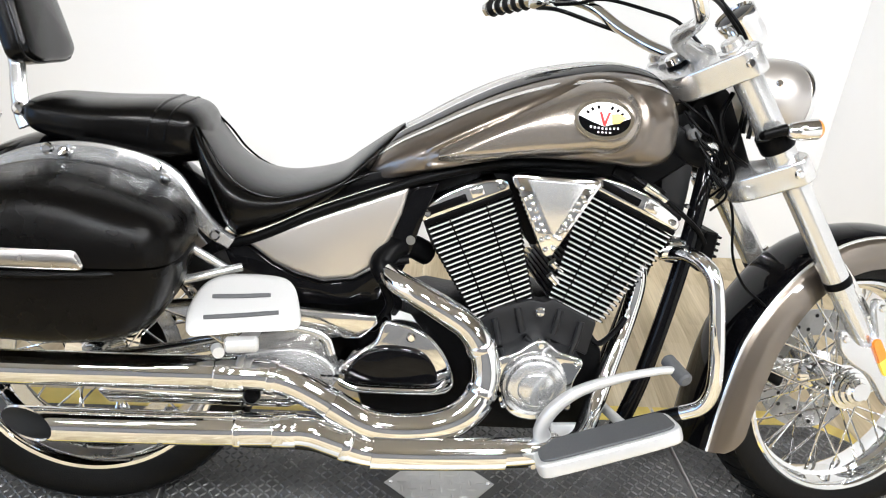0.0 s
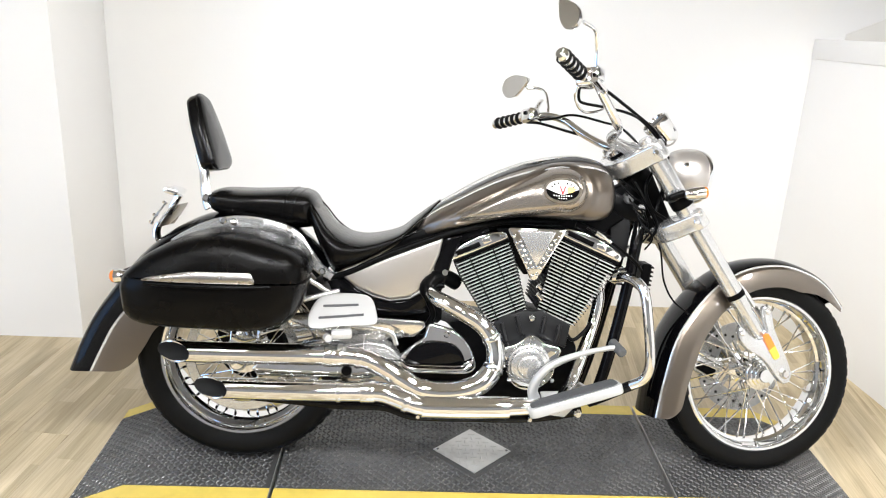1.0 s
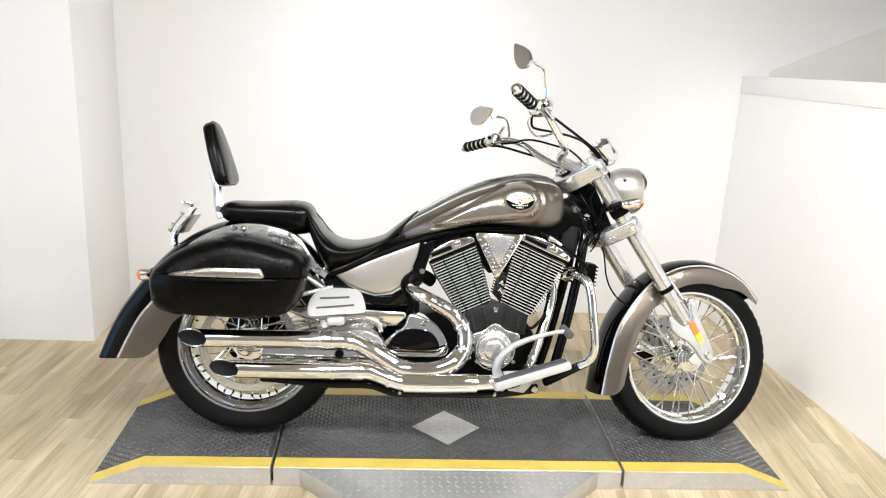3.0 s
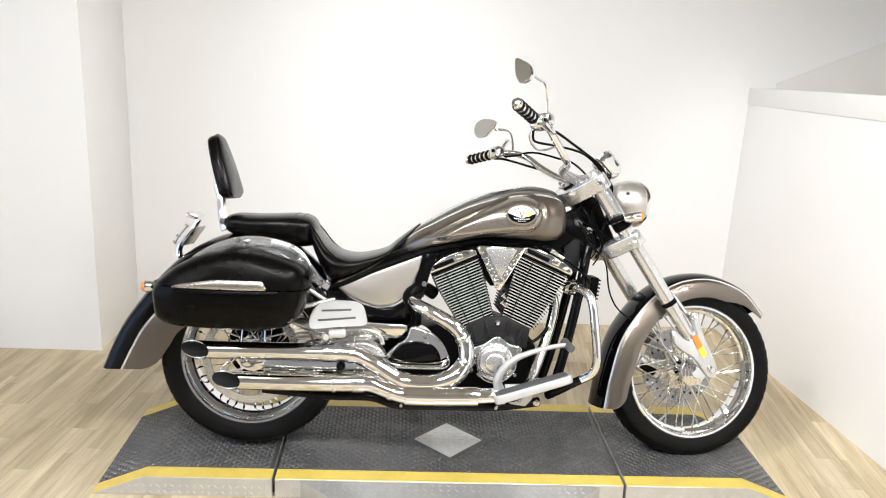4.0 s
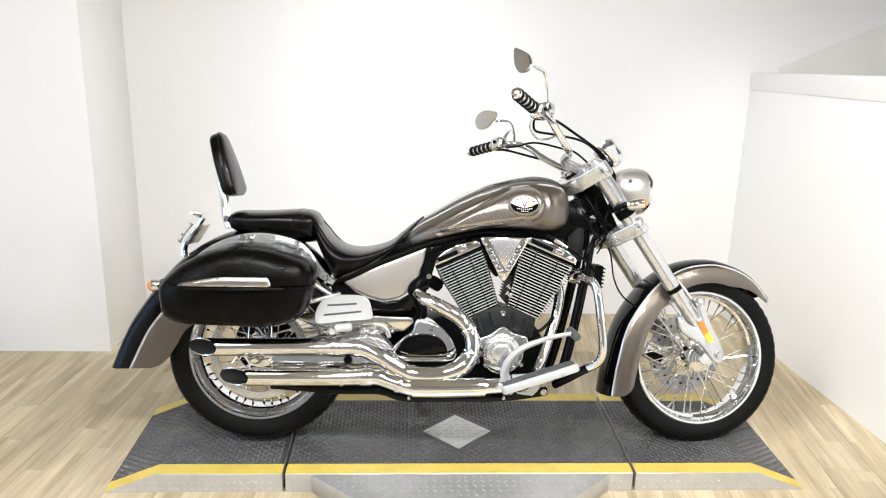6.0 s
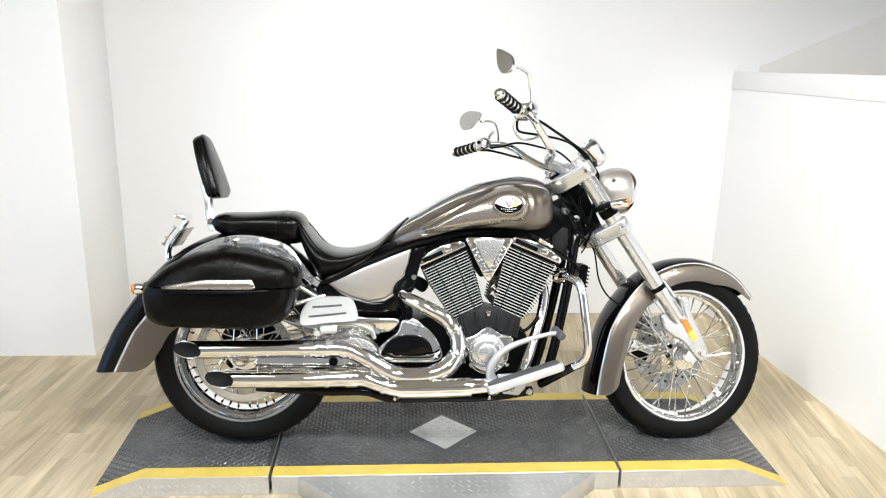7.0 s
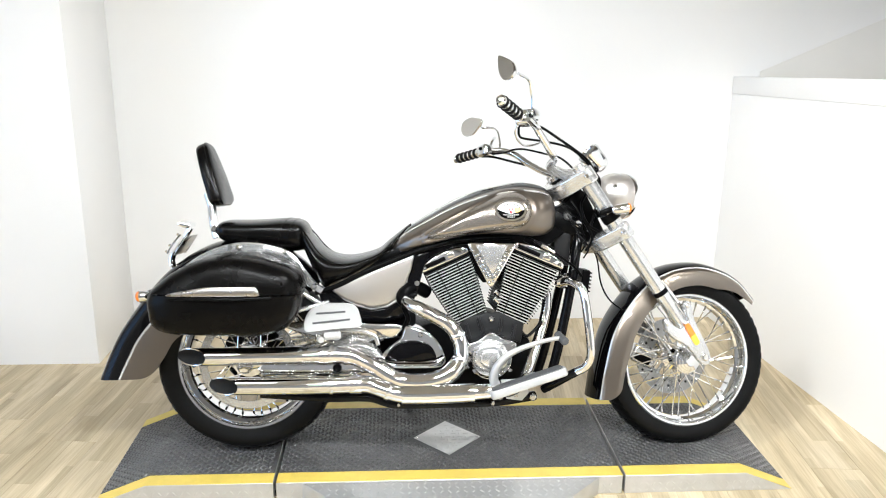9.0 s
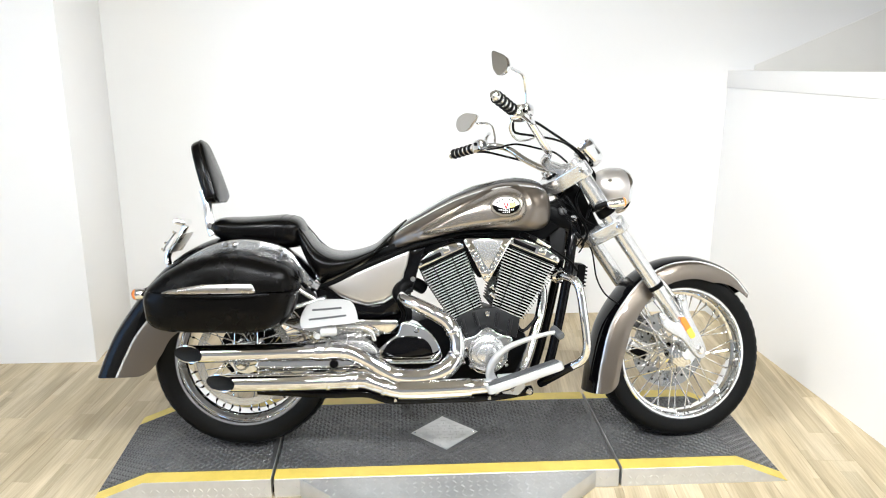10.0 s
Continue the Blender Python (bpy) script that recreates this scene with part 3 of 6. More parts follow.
def wheel(name, m, r, rim_r, half, rim_half, hub_r, spoke_count, label, cone=False):
    """Hub with rim, tyre, grooves, spokes and nipples as its parts; the axle is the local Z axis."""
    hub = part(name, lathe([(0.012, -0.085), (0.026, -0.085), (0.030, -0.075), (0.030, -0.060), (hub_r, -0.056), (hub_r, -0.044), (0.034, -0.036), (0.030, 0), (0.034, 0.036),
                            (hub_r, 0.044), (hub_r, 0.056), (0.030, 0.060), (0.030, 0.085), (0.012, 0.085), (0.012, -0.085)], 40), CHROME, moto, label, m)
    e = rim_half
    lip = [(rim_r - 0.002, e - 0.006), (rim_r + 0.004, e - 0.001), (rim_r + 0.005, e + 0.004), (rim_r + 0.001, e + 0.007), (rim_r - 0.006, e + 0.006), (rim_r - 0.010, e + 0.001), (rim_r - 0.0115, e - 0.010), (rim_r - 0.013, e * 0.60), (rim_r - 0.016, e * 0.40), (rim_r - 0.024, e * 0.30), (rim_r - 0.026, 0)]
    if cone:
        lip[4:] = [(rim_r - 0.006, e + 0.006), (rim_r - 0.010, e + 0.001), (rim_r - 0.026, e - 0.024), (rim_r - 0.031, e * 0.45), (rim_r - 0.033, 0)]
    part("rim", lathe([(q, -h) for q, h in lip] + lip[-2::-1] + [(rim_r - 0.020, 0), (rim_r - 0.002, -e + 0.006)], 96), CHROME, hub, "chrome spoked rim", m)
    # a darker metal band puts the rim's dark reflection into its colour
    if cone:
        band = [(rim_r - 0.0165, e - 0.0092), (rim_r - 0.0262, e - 0.0240), (rim_r - 0.0272, e - 0.0236), (rim_r - 0.0178, e - 0.0088), (rim_r - 0.0165, e - 0.0092)]
        for flip in (1, -1):
            part("rim_band", lathe([(q, flip * h) for q, h in band], 96), BLADE, hub, "dark band standing in for a reflection inside the rim", m)
    tyre = part("tyre", lathe(tyre_profile(r, rim_r, half, e), 128), RUBBER, hub, "black tyre, dusty at the shoulders", m)
    # tread blocks stand a little proud of the carcass, one row at each shoulder
    prof = tyre_profile(r, rim_r, half, e)
    right = sorted((h / half, rr) for rr, h in prof[18:] if rr > rim_r + 0.6 * (r - rim_r))
    offs, rads = [o for o, _ in right], [v for _, v in right]
    bm = bmesh.new()
    count = 54
    for k in range(count):
        for side in (-1, 1):
            a0 = 2 * math.pi * (k + 0.25 * side) / count
            rows = []
            for t in np.linspace(0, 1, 5):
                off, da = 0.20 + 0.72 * t, 0.05 * t
                rr = float(np.interp(off, offs, rads))
                rows.append([((rr + lift) * math.cos(a0 + da + w), (rr + lift) * math.sin(a0 + da + w), side * (half * off + (0.0008 if lift > 0 else -0.004) * t)) for w, lift in ((0, -0.004), (0, 0.0022), (0.072, 0.0022), (0.072, -0.004))])
            b2 = skin(rows)
            me = bpy.data.meshes.new("tmp")
            b2.to_mesh(me)
            b2.free()
            bm.from_mesh(me)
            bpy.data.meshes.remove(me)
    bmesh.ops.recalc_face_normals(bm, faces=bm.faces)
    tagged(part("tread", bm, RUBBER, tyre, "", m), kind="stuff")
    # spokes cross in pairs from both flanges
    first_spoke = nipple = None
    for k in range(spoke_count):
        side = 1 if k % 2 else -1
        lean = 1 if (k // 2) % 2 else -1
        a = 2 * math.pi * k / spoke_count
        start = Vector(((hub_r - 0.006) * math.cos(a + lean * 0.75), (hub_r - 0.006) * math.sin(a + lean * 0.75), side * 0.050))
        stop = Vector(((rim_r - 0.025) * math.cos(a), (rim_r - 0.025) * math.sin(a), side * 0.008))
        d = stop - start
        mm = m @ facing(start, d)
        if first_spoke is None:
            first_spoke = part("spoke", rod((0, 0, 0), (0, 0, d.length), 0.0023, 8), CHROME, hub)
            first_spoke.matrix_basis = mm
            nipple = part("spoke_nipple", rod((0, 0, d.length - 0.014), (0, 0, d.length), 0.0038, 8), SATIN_BLACK if cone else CHROME, hub)
            nipple.matrix_basis = mm
        else:
            piece("spoke", first_spoke.data, hub, mm)
            piece("spoke_nipple", nipple.data, hub, mm)
    return hub


REAR_AXLE = Vector((-0.722, 0, 0.327))
rear_m = Matrix.Translation(REAR_AXLE) @ pose(0, 0, 0, 90)
rear_hub = wheel("rear_wheel", rear_m, 0.327, 0.243, 0.088, 0.074, 0.060, 40, "chrome spoked rear wheel with a wide tyre", True)
part("brake_disc", lathe([(0.146, 0.068), (0.172, 0.068), (0.174, 0.070), (0.174, 0.072), (0.172, 0.074), (0.146, 0.074), (0.146, 0.068)], 72), SATIN, rear_hub, "steel brake disc", rear_m)
part("drive_pulley", lathe([(0.030, -0.098), (0.112, -0.098), (0.116, -0.094), (0.116, -0.072), (0.108, -0.070), (0.098, -0.080), (0.030, -0.080)], 72), SATIN_BLACK, rear_hub, "black toothed belt pulley", rear_m)
FRONT_AXLE = Vector((0.026, 0.011, -0.743))            # in the fork frame
WHEEL_BACK = Matrix.Rotation(radians(-3.6), 4, "Z")
front_m = FORK @ Matrix.Translation(FRONT_AXLE) @ WHEEL_BACK @ pose(0, 0, 0, 90)
front_hub = wheel("front_wheel", front_m, 0.321, 0.245, 0.062, 0.053, 0.052, 40, "chrome spoked front wheel turned to the left")


front_disc = part("brake_disc", lathe([(0.085, -0.0725), (0.148, -0.0725), (0.148, -0.0675), (0.085, -0.0675), (0.085, -0.0725)], 64), BRUSHED, front_hub, "drilled steel brake disc", front_m)
# solid black plugs stand in for the shade in the drilled holes
for k in range(30):
    a, rr = 2 * math.pi * k / 30, (0.103, 0.118, 0.133)[k % 3]
    part("disc_hole", lathe([(1e-4, -0.0735), (0.005, -0.0735), (0.005, -0.0665), (1e-4, -0.0665)], 10, Matrix.Translation((rr * math.cos(a), rr * math.sin(a), 0))), DARK_GAP, front_disc, "", front_m)
for k in range(6):
    a = 2 * math.pi * k / 6
    part("disc_carrier_arm", rod((0.045 * math.cos(a), 0.045 * math.sin(a), -0.064), (0.092 * math.cos(a + 0.2), 0.092 * math.sin(a + 0.2), -0.070), 0.007, 8), SATIN, front_disc, "", front_m)
part("hub_cover", lathe([(1e-4, 0.092), (0.020, 0.092), (0.022, 0.088), (0.030, 0.086), (0.031, 0.078), (0.038, 0.076), (0.039, 0.068), (0.046, 0.066), (0.047, 0.056), (0.010, 0.056)], 40), CHROME, front_hub, "stepped chrome hub cover", front_m)

caliper = part("brake_caliper", bevelled(box(0.070, 0.050, 0.105, 0), 0.012, 3), SATIN, moto, "silver front brake caliper", FORK @ Matrix.Translation((FRONT_AXLE.x - 0.098, 0.078, FRONT_AXLE.z + 0.075)) @ pose(0, 0, 0, 0, -28, 0))
part("caliper_bridge", bevelled(box(0.030, 0.056, 0.070, 0), 0.006, 2), SATIN_BLACK, caliper, "black caliper bridge", FORK @ Matrix.Translation((FRONT_AXLE.x - 0.112, 0.076, FRONT_AXLE.z + 0.075)) @ pose(0, 0, 0, 0, -28, 0))
for dz in (-0.03, 0.03):
    part("caliper_bolt", lathe([(1e-4, 0.008), (0.006, 0.008), (0.008, 0.005), (0.008, 0), (1e-4, 0)], 12, Matrix.Translation((FRONT_AXLE.x - 0.090, 0.053, FRONT_AXLE.z + 0.075 + dz)) @ pose(0, 0, 0, 90)), DULL_CHROME, caliper, "", FORK)

# -- fork, in its own frame (ahead, left, up)
U = 0.044
for side in (-1, 1):
    w = side * LEG_Y
    leg = part("fork_leg", rod((U, w, -0.47), (U, w, 0.06), 0.0268, 24), SATIN, moto, "polished fork tube", FORK)
    part("fork_shroud", lathe([(0.0220, -0.165), (0.0285, -0.165), (0.0292, -0.160), (0.0292, 0.03), (0.0220, 0.03)], 32, Matrix.Translation((U, w, 0))), SATIN, leg, "satin silver fork shroud", FORK)
    part("fork_slider", lathe([(0.0200, -0.445), (0.0240, -0.446), (0.0250, -0.452), (0.0246, -0.47), (0.0246, -0.62), (0.0240, -0.69), (0.022, -0.735), (1e-4, -0.738)], 32, Matrix.Translation((U, w, 0))), SATIN, leg, "silver fork slider", FORK)
    part("mudguard_stay", sweep([(U + 0.032, w * 0.92, -0.425), (U + 0.036, w * 0.95, -0.470), (U + 0.038, w, -0.556)], 0.0075, 12, 8, flat=0.6), DULL_CHROME, leg, "", FORK)
    part("dust_seal", lathe([(0.0215, -0.436), (0.0278, -0.436), (0.0284, -0.445), (0.0280, -0.453), (0.0215, -0.455)], 32, Matrix.Translation((U, w, 0))), PLASTIC, leg, "", FORK)
    part("fork_cap", lathe([(1e-4, 0.108), (0.017, 0.108), (0.021, 0.104), (0.022, 0.092), (0.030, 0.090), (0.030, 0.084), (1e-4, 0.084)], 24, Matrix.Translation((U, w, 0))), SATIN, leg, "", FORK)
    # the lower end: a cast lug that carries the axle
    lug_o = round_outline([(U - 0.070, -0.540), (U - 0.060, -0.524), (U - 0.047, -0.530), (U - 0.040, -0.562), (U - 0.026, -0.588), (U - 0.004, -0.594), (U + 0.014, -0.584), (U + 0.024, -0.552), (U + 0.038, -0.520), (U + 0.054, -0.520), (U + 0.060, -0.542), (U + 0.040, -0.590), (U + 0.030, -0.650), (U + 0.020, -0.716), (U + 0.008, -0.746), (U - 0.012, -0.758), (U - 0.028, -0.750), (U - 0.036, -0.722), (U - 0.042, -0.655), (U - 0.066, -0.604), (U - 0.076, -0.566)], 76)
    lug = part("axle_lug", prism(lug_o, w + side * 0.014, w + side * 0.034, 0.005), SATIN, leg, "silver cast axle lug", FORK)
    part("axle_nut", lathe([(1e-4, 0.012), (0.010, 0.012), (0.014, 0.009), (0.015, 0), (1e-4, 0)], 6, Matrix.Translation((U - 0.010, w + side * 0.034, -0.726)) @ pose(0, 0, 0, -90 * side)), DULL_CHROME, lug, "", FORK)
    for bu, bz in ((-0.058, -0.542), (0.046, -0.536)):
        part("lug_bolt", lathe([(1e-4, 0.006), (0.006, 0.006), (0.008, 0.004), (0.008, 0), (1e-4, 0)], 12, Matrix.Translation((U + bu, w + side * 0.034, bz)) @ pose(0, 0, 0, -90 * side)), DULL_CHROME, lug, "", FORK)
    ref_o = round_outline([(U - 0.007, -0.587), (U + 0.007, -0.587), (U + 0.010, -0.599), (U + 0.006, -0.659), (U + 0.002, -0.670), (U - 0.012, -0.670), (U - 0.015, -0.659), (U - 0.010, -0.599)], 32)
    split = -0.634
    for nm, mat, test in (("amber_reflector", AMBER, lambda z: max(z, split)), ("yellow_reflector", YELLOW_LENS, lambda z: min(z, split))):
        o2 = [(x, test(z)) for x, z in ref_o]
        bm = skin([[(x, w + side * y, z) for x, z in o2] for y in (0.034, 0.041)])
        bmesh.ops.remove_doubles(bm, verts=bm.verts, dist=1e-4)
        part(nm, bm, mat, lug, "", FORK)


def clamp_plate(w0, w1, back, grow):
    """A triple clamp: two collars and a bridge behind them."""
    o = round_outline([(U + 0.036, -0.105), (U + 0.026, -0.137), (U - 0.006, -0.142), (U - 0.034, -0.118), (back + 0.004, -0.060), (back, 0), (back + 0.004, 0.060),
                       (U - 0.034, 0.118), (U - 0.006, 0.142), (U + 0.026, 0.137), (U + 0.036, 0.105), (U + 0.020, 0.070), (U - 0.004, 0.045), (U - 0.004, -0.045), (U + 0.020, -0.070)], 72)
    bm = skin([[(x * grow, y * LEG_Y / 0.105, z) for x, y in o] for z in (w0, w1)])
    return bevelled(bm, 0.006, 3)


top_clamp = part("top_triple_clamp", clamp_plate(0.030, 0.086, -0.052, 1.0), SATIN, moto, "satin silver top fork clamp", FORK)
low_clamp = part("lower_triple_clamp", clamp_plate(-0.206, -0.154, -0.048, 1.0), SATIN, moto, "satin silver lower fork clamp", FORK)
for cl, zz in ((top_clamp, 0.061), (low_clamp, -0.178)):
    for side in (-1, 1):
        part("clamp_bolt", lathe([(1e-4, 0.009), (0.006, 0.009), (0.0085, 0.006), (0.0085, 0), (1e-4, 0)], 14, Matrix.Translation((U - 0.012, side * (LEG_Y + 0.042), zz)) @ pose(0, 0, 0, -90 * side)), CHROME, cl, "", FORK)
part("steering_stem", rod((0, 0, -0.21), (0, 0, 0.095), 0.022, 20), SATIN_BLACK, moto, "black steering stem", FORK)
part("stem_nut", lathe([(1e-4, 0.112), (0.016, 0.112), (0.020, 0.108), (0.020, 0.089), (1e-4, 0.089)], 24), CHROME, top_clamp, "", FORK)

# -- headlamp, in the upright frame before it is turned
lamp_axis = Vector((1, 0, -0.06)).normalized()
lamp_m = TURNED @ facing((0.645, 0, 0.927), lamp_axis) @ Matrix.Diagonal((0.96, 0.96, 0.90, 1))
shell = [(1e-4, -0.088), (0.030, -0.083), (0.057, -0.066), (0.076, -0.040), (0.087, -0.006), (0.090, 0.030), (0.089, 0.044)]
# the shell's paler paint stands in for bright glare over it
headlamp = part("headlamp", lathe([tuple(v) for v in curve(shell, 30)], 56), SILVER_PAINT, moto, "bullet headlamp, paled to stand for glare, with a chrome ring", lamp_m)
part("headlamp_ring", lathe([(0.086, 0.042), (0.0905, 0.043), (0.0915, 0.050), (0.089, 0.060), (0.084, 0.064), (0.078, 0.062), (0.078, 0.050), (0.086, 0.042)], 56), CHROME, headlamp, "chrome headlamp ring", lamp_m)
part("headlamp_lens", lathe([(1e-4, 0.078), (0.030, 0.076), (0.060, 0.069), (0.079, 0.060), (0.079, 0.056), (1e-4, 0.070)], 48), GLASS, headlamp, "clear glass lens", lamp_m)
part("headlamp_bowl", lathe([(1e-4, -0.02), (0.04, -0.005), (0.07, 0.030), (0.078, 0.052)], 40), CHROME, headlamp, "chrome reflector bowl", lamp_m)
for side in (-1, 1):
    part("headlamp_bracket", sweep([(0.600, side * 0.03, 0.86), (0.560, side * 0.085, 0.83), (0.520, side * 0.11, 0.825)], 0.011, 12, 10), PLASTIC, headlamp, "black headlamp bracket", TURNED)
    part("headlamp_screw", lathe([(1e-4, 0.008), (0.006, 0.008), (0.009, 0.004), (0.009, 0), (1e-4, 0)], 12, facing((0.612, side * 0.066, 0.945), (-0.4, side, 0.5))), CHROME, headlamp, "", TURNED)
# front turn signals
for side in (-1, 1):
    root = TURNED.inverted() @ FORK @ Vector((U + 0.028, side * LEG_Y, -0.112))
    stalk = part("turn_signal", sweep([tuple(root), (0.480, side * 0.158, 0.826), (0.508, side * 0.188, 0.838)], [0.009, 0.009, 0.011], 14, 12), PLASTIC, moto, "chrome bullet turn signal", TURNED)
    sm = TURNED @ facing((0.524, side * 0.194, 0.835), (1, side * 0.25, 0.12)) @ Matrix.Diagonal((0.80, 0.80, 0.86, 1))
    part("signal_shell", lathe([tuple(v) for v in curve([(1e-4, -0.026), (0.013, -0.022), (0.020, -0.010), (0.0235, 0.012), (0.0245, 0.046)], 16)], 28), CHROME, stalk, "chrome shell", sm)
    part("signal_lens", lathe([(1e-4, 0.062), (0.012, 0.060), (0.020, 0.055), (0.0238, 0.049), (0.0243, 0.046), (1e-4, 0.046)], 28), AMBER, stalk, "amber lens", sm)
    part("signal_clamp", lathe([(0.0295, -0.016), (0.033, -0.016), (0.034, -0.012), (0.034, 0.012), (0.033, 0.016), (0.0295, 0.016)], 24, Matrix.Translation((U, side * LEG_Y, -0.112))), PLASTIC, stalk, "", FORK)

# -- speedometer
gm = TURNED @ facing((0.566, 0, 1.070), (-0.72, 0, 0.70)) @ Matrix.Diagonal((0.90, 0.90, 1.2, 1))
gauge = part("speedometer", lathe([(1e-4, -0.052), (0.022, -0.050), (0.038, -0.040), (0.045, -0.022), (0.047, 0.010), (0.050, 0.014), (0.050, 0.024), (0.046, 0.027), (0.043, 0.022), (1e-4, 0.020)], 48), CHROME, moto, "chrome speedometer cup above the fork", gm)
part("speedometer_glass", lathe([(1e-4, 0.025), (0.030, 0.0245), (0.043, 0.0225), (1e-4, 0.0205)], 32), GLOSS, gauge, "dark glass face", gm)
part("speedometer_bracket", sweep([(0.545, 0, 1.02), (0.520, 0, 0.99), (0.485, 0, 0.965)], 0.013, 12, 12, flat=2.2), CHROME, gauge, "chrome bracket", TURNED)

# -- handlebar
near_bar = [(0.425, -0.045, 0.985), (0.375, -0.055, 0.992), (0.330, -0.085, 1.004), (0.300, -0.165, 1.010), (0.255, -0.225, 1.018), (0.205, -0.255, 1.064), (0.155, -0.280, 1.108), (0.105, -0.305, 1.110), (0.050, -0.345, 1.112), (-0.020, -0.415, 1.120)]
far_bar = [(0.425, 0.045, 0.985), (0.435, 0.060, 1.005), (0.410, 0.110, 1.035), (0.380, 0.165, 1.076), (0.345, 0.215, 1.125), (0.305, 0.245, 1.145), (0.262, 0.275, 1.148), (0.227, 0.310, 1.147), (0.187, 0.420, 1.147)]
bar = part("handlebar", joined(sweep(along(near_bar, 60)[:46], 0.0128, 60, 16), sweep(along(far_bar, 60)[:46], 0.0128, 60, 16), rod((0.425, -0.05, 0.985), (0.425, 0.05, 0.985), 0.0128, 16)), CHROME, moto, "chrome pulled-back handlebar", TURNED)
for side in (-1, 1):
    part("bar_riser", sweep([(0.452, side * 0.045, 0.955), (0.445, side * 0.045, 0.972), (0.425, side * 0.045, 0.988)], [0.020, 0.018, 0.020], 10, 16), SATIN, bar, "satin silver riser", TURNED)
    part("riser_cap", lathe([(0.014, -0.016), (0.021, -0.016), (0.021, 0.016), (0.014, 0.016)], 20, Matrix.Translation((0.425, side * 0.045, 0.986)) @ pose(0, 0, 0, 90)), SATIN, bar, "", TURNED)


part("bar_arm", sweep([(0.430, -0.045, 0.985), (0.385, -0.053, 0.993), (0.330, -0.085, 1.004), (0.302, -0.160, 1.010)], [0.020, 0.019, 0.016, 0.0128], 24, 16), SATIN, bar, "satin silver bar clamp arm", TURNED)


def grip(path, side):
    """A grip with rubber rings, its chrome end, a switch housing, lever and mirror."""
    p = along(path, 60)
    g0, g1 = p[-1], p[-16]
    d = Vector(g1 - g0)
    m = TURNED @ facing(g0, d)
    ln = d.length
    g = part("handgrip", lathe([(1e-4, -0.004), (0.014, -0.004), (0.016, 0.0), (0.016, ln), (1e-4, ln)], 24), CHROME, bar, "chrome and rubber grip", m)
    for k in range(5):
        z = 0.010 + k * (ln - 0.012) / 5
        part("grip_ring", lathe([(0.0150, z), (0.0190, z + 0.001), (0.0212, z + 0.006), (0.0190, z + 0.0115), (0.0150, z + 0.0125)], 24), RUBBER, g, "ribbed black rubber ring", m)
    part("grip_cap", lathe([(1e-4, -0.012), (0.012, -0.010), (0.0175, -0.003), (0.0175, 0.006), (0.016, 0.008)], 24), CHROME, g, "", m)
    hm = m @ Matrix.Translation((0, 0, ln + 0.028))
    h = part("switch_housing", bevelled(box(0.046, 0.050, 0.056, 0), 0.012, 3), CHROME, bar, "chrome switch housing", hm)
    part("switch", box(0.010, 0.012, 0.012, 0.002), PLASTIC, h, "", hm @ Matrix.Translation((-0.024, 0.006, 0)))
    return g1, d


g_near, d_near = grip(near_bar, -1)
g_far, d_far = grip(far_bar, 1)


def lever(points, side):
    return part("brake_lever" if side < 0 else "clutch_lever", sweep(points, [0.008, 0.006, 0.0055, 0.007], 24, 10, flat=1.5), CHROME, bar, "chrome hand lever", TURNED)


lever([(0.168, -0.285, 1.092), (0.152, -0.330, 1.066), (0.112, -0.380, 1.058), (0.060, -0.430, 1.062)], -1)
lever([(0.272, 0.300, 1.148), (0.285, 0.315, 1.172), (0.310, 0.335, 1.208), (0.328, 0.350, 1.226)], 1)
part("master_cylinder", bevelled(box(0.050, 0.036, 0.036, 0), 0.007, 2), CHROME, bar, "chrome brake reservoir", TURNED @ Matrix.Translation((0.165, -0.272, 1.128)) @ pose(0, 0, 0, 0, 0, 35))
part("clutch_perch", bevelled(box(0.040, 0.030, 0.028, 0), 0.007, 2), CHROME, bar, "chrome clutch perch", TURNED @ Matrix.Translation((0.272, 0.285, 1.140)))


def mirror(stem, centre, normal, turn, size, label):
    """A teardrop mirror: chrome back, glass, stem."""
    st = part("mirror", sweep(stem, 0.0050, 24, 10), CHROME, bar, label, TURNED)
    o = round_outline([(0.072, 0.006), (0.040, 0.028), (0.005, 0.041), (-0.036, 0.036), (-0.056, 0.006), (-0.044, -0.026), (-0.004, -0.037), (0.038, -0.018)], 44)
    m = TURNED @ facing(centre, normal) @ pose(0, 0, 0, 0, 0, turn) @ Matrix.Diagonal((size, size, size, 1))
    rings = [[(x * k, y * k, z) for x, y in o] for k, z in ((0.93, 0.004), (0.99, 0.004), (1.0, 0.0), (0.97, -0.010), (0.80, -0.020), (0.45, -0.026), (0.05, -0.028))]
    part("mirror_back", skin(rings), CHROME, st, "chrome mirror shell", m)
    part("mirror_glass", skin([[(x * 0.935, y * 0.935, z) for x, y in o] for z in (0.003, 0.0056)]), MIRROR, st, "mirror glass", m)
    return st


mirror([(0.160, -0.275, 1.125), (0.158, -0.285, 1.165), (0.150, -0.300, 1.200), (0.130, -0.325, 1.228), (0.075, -0.360, 1.232)], (0.022, -0.385, 1.238), (-0.940, -0.339, 0.014), 118, 0.78, "chrome teardrop mirror on a curved stem")
mirror([(0.300, 0.255, 1.140), (0.318, 0.280, 1.185), (0.318, 0.300, 1.240), (0.305, 0.330, 1.262), (0.278, 0.360, 1.268)], (0.243, 0.385, 1.276), (-0.905, -0.417, -0.085), 8, 0.95, "chrome teardrop mirror on a curved stem")


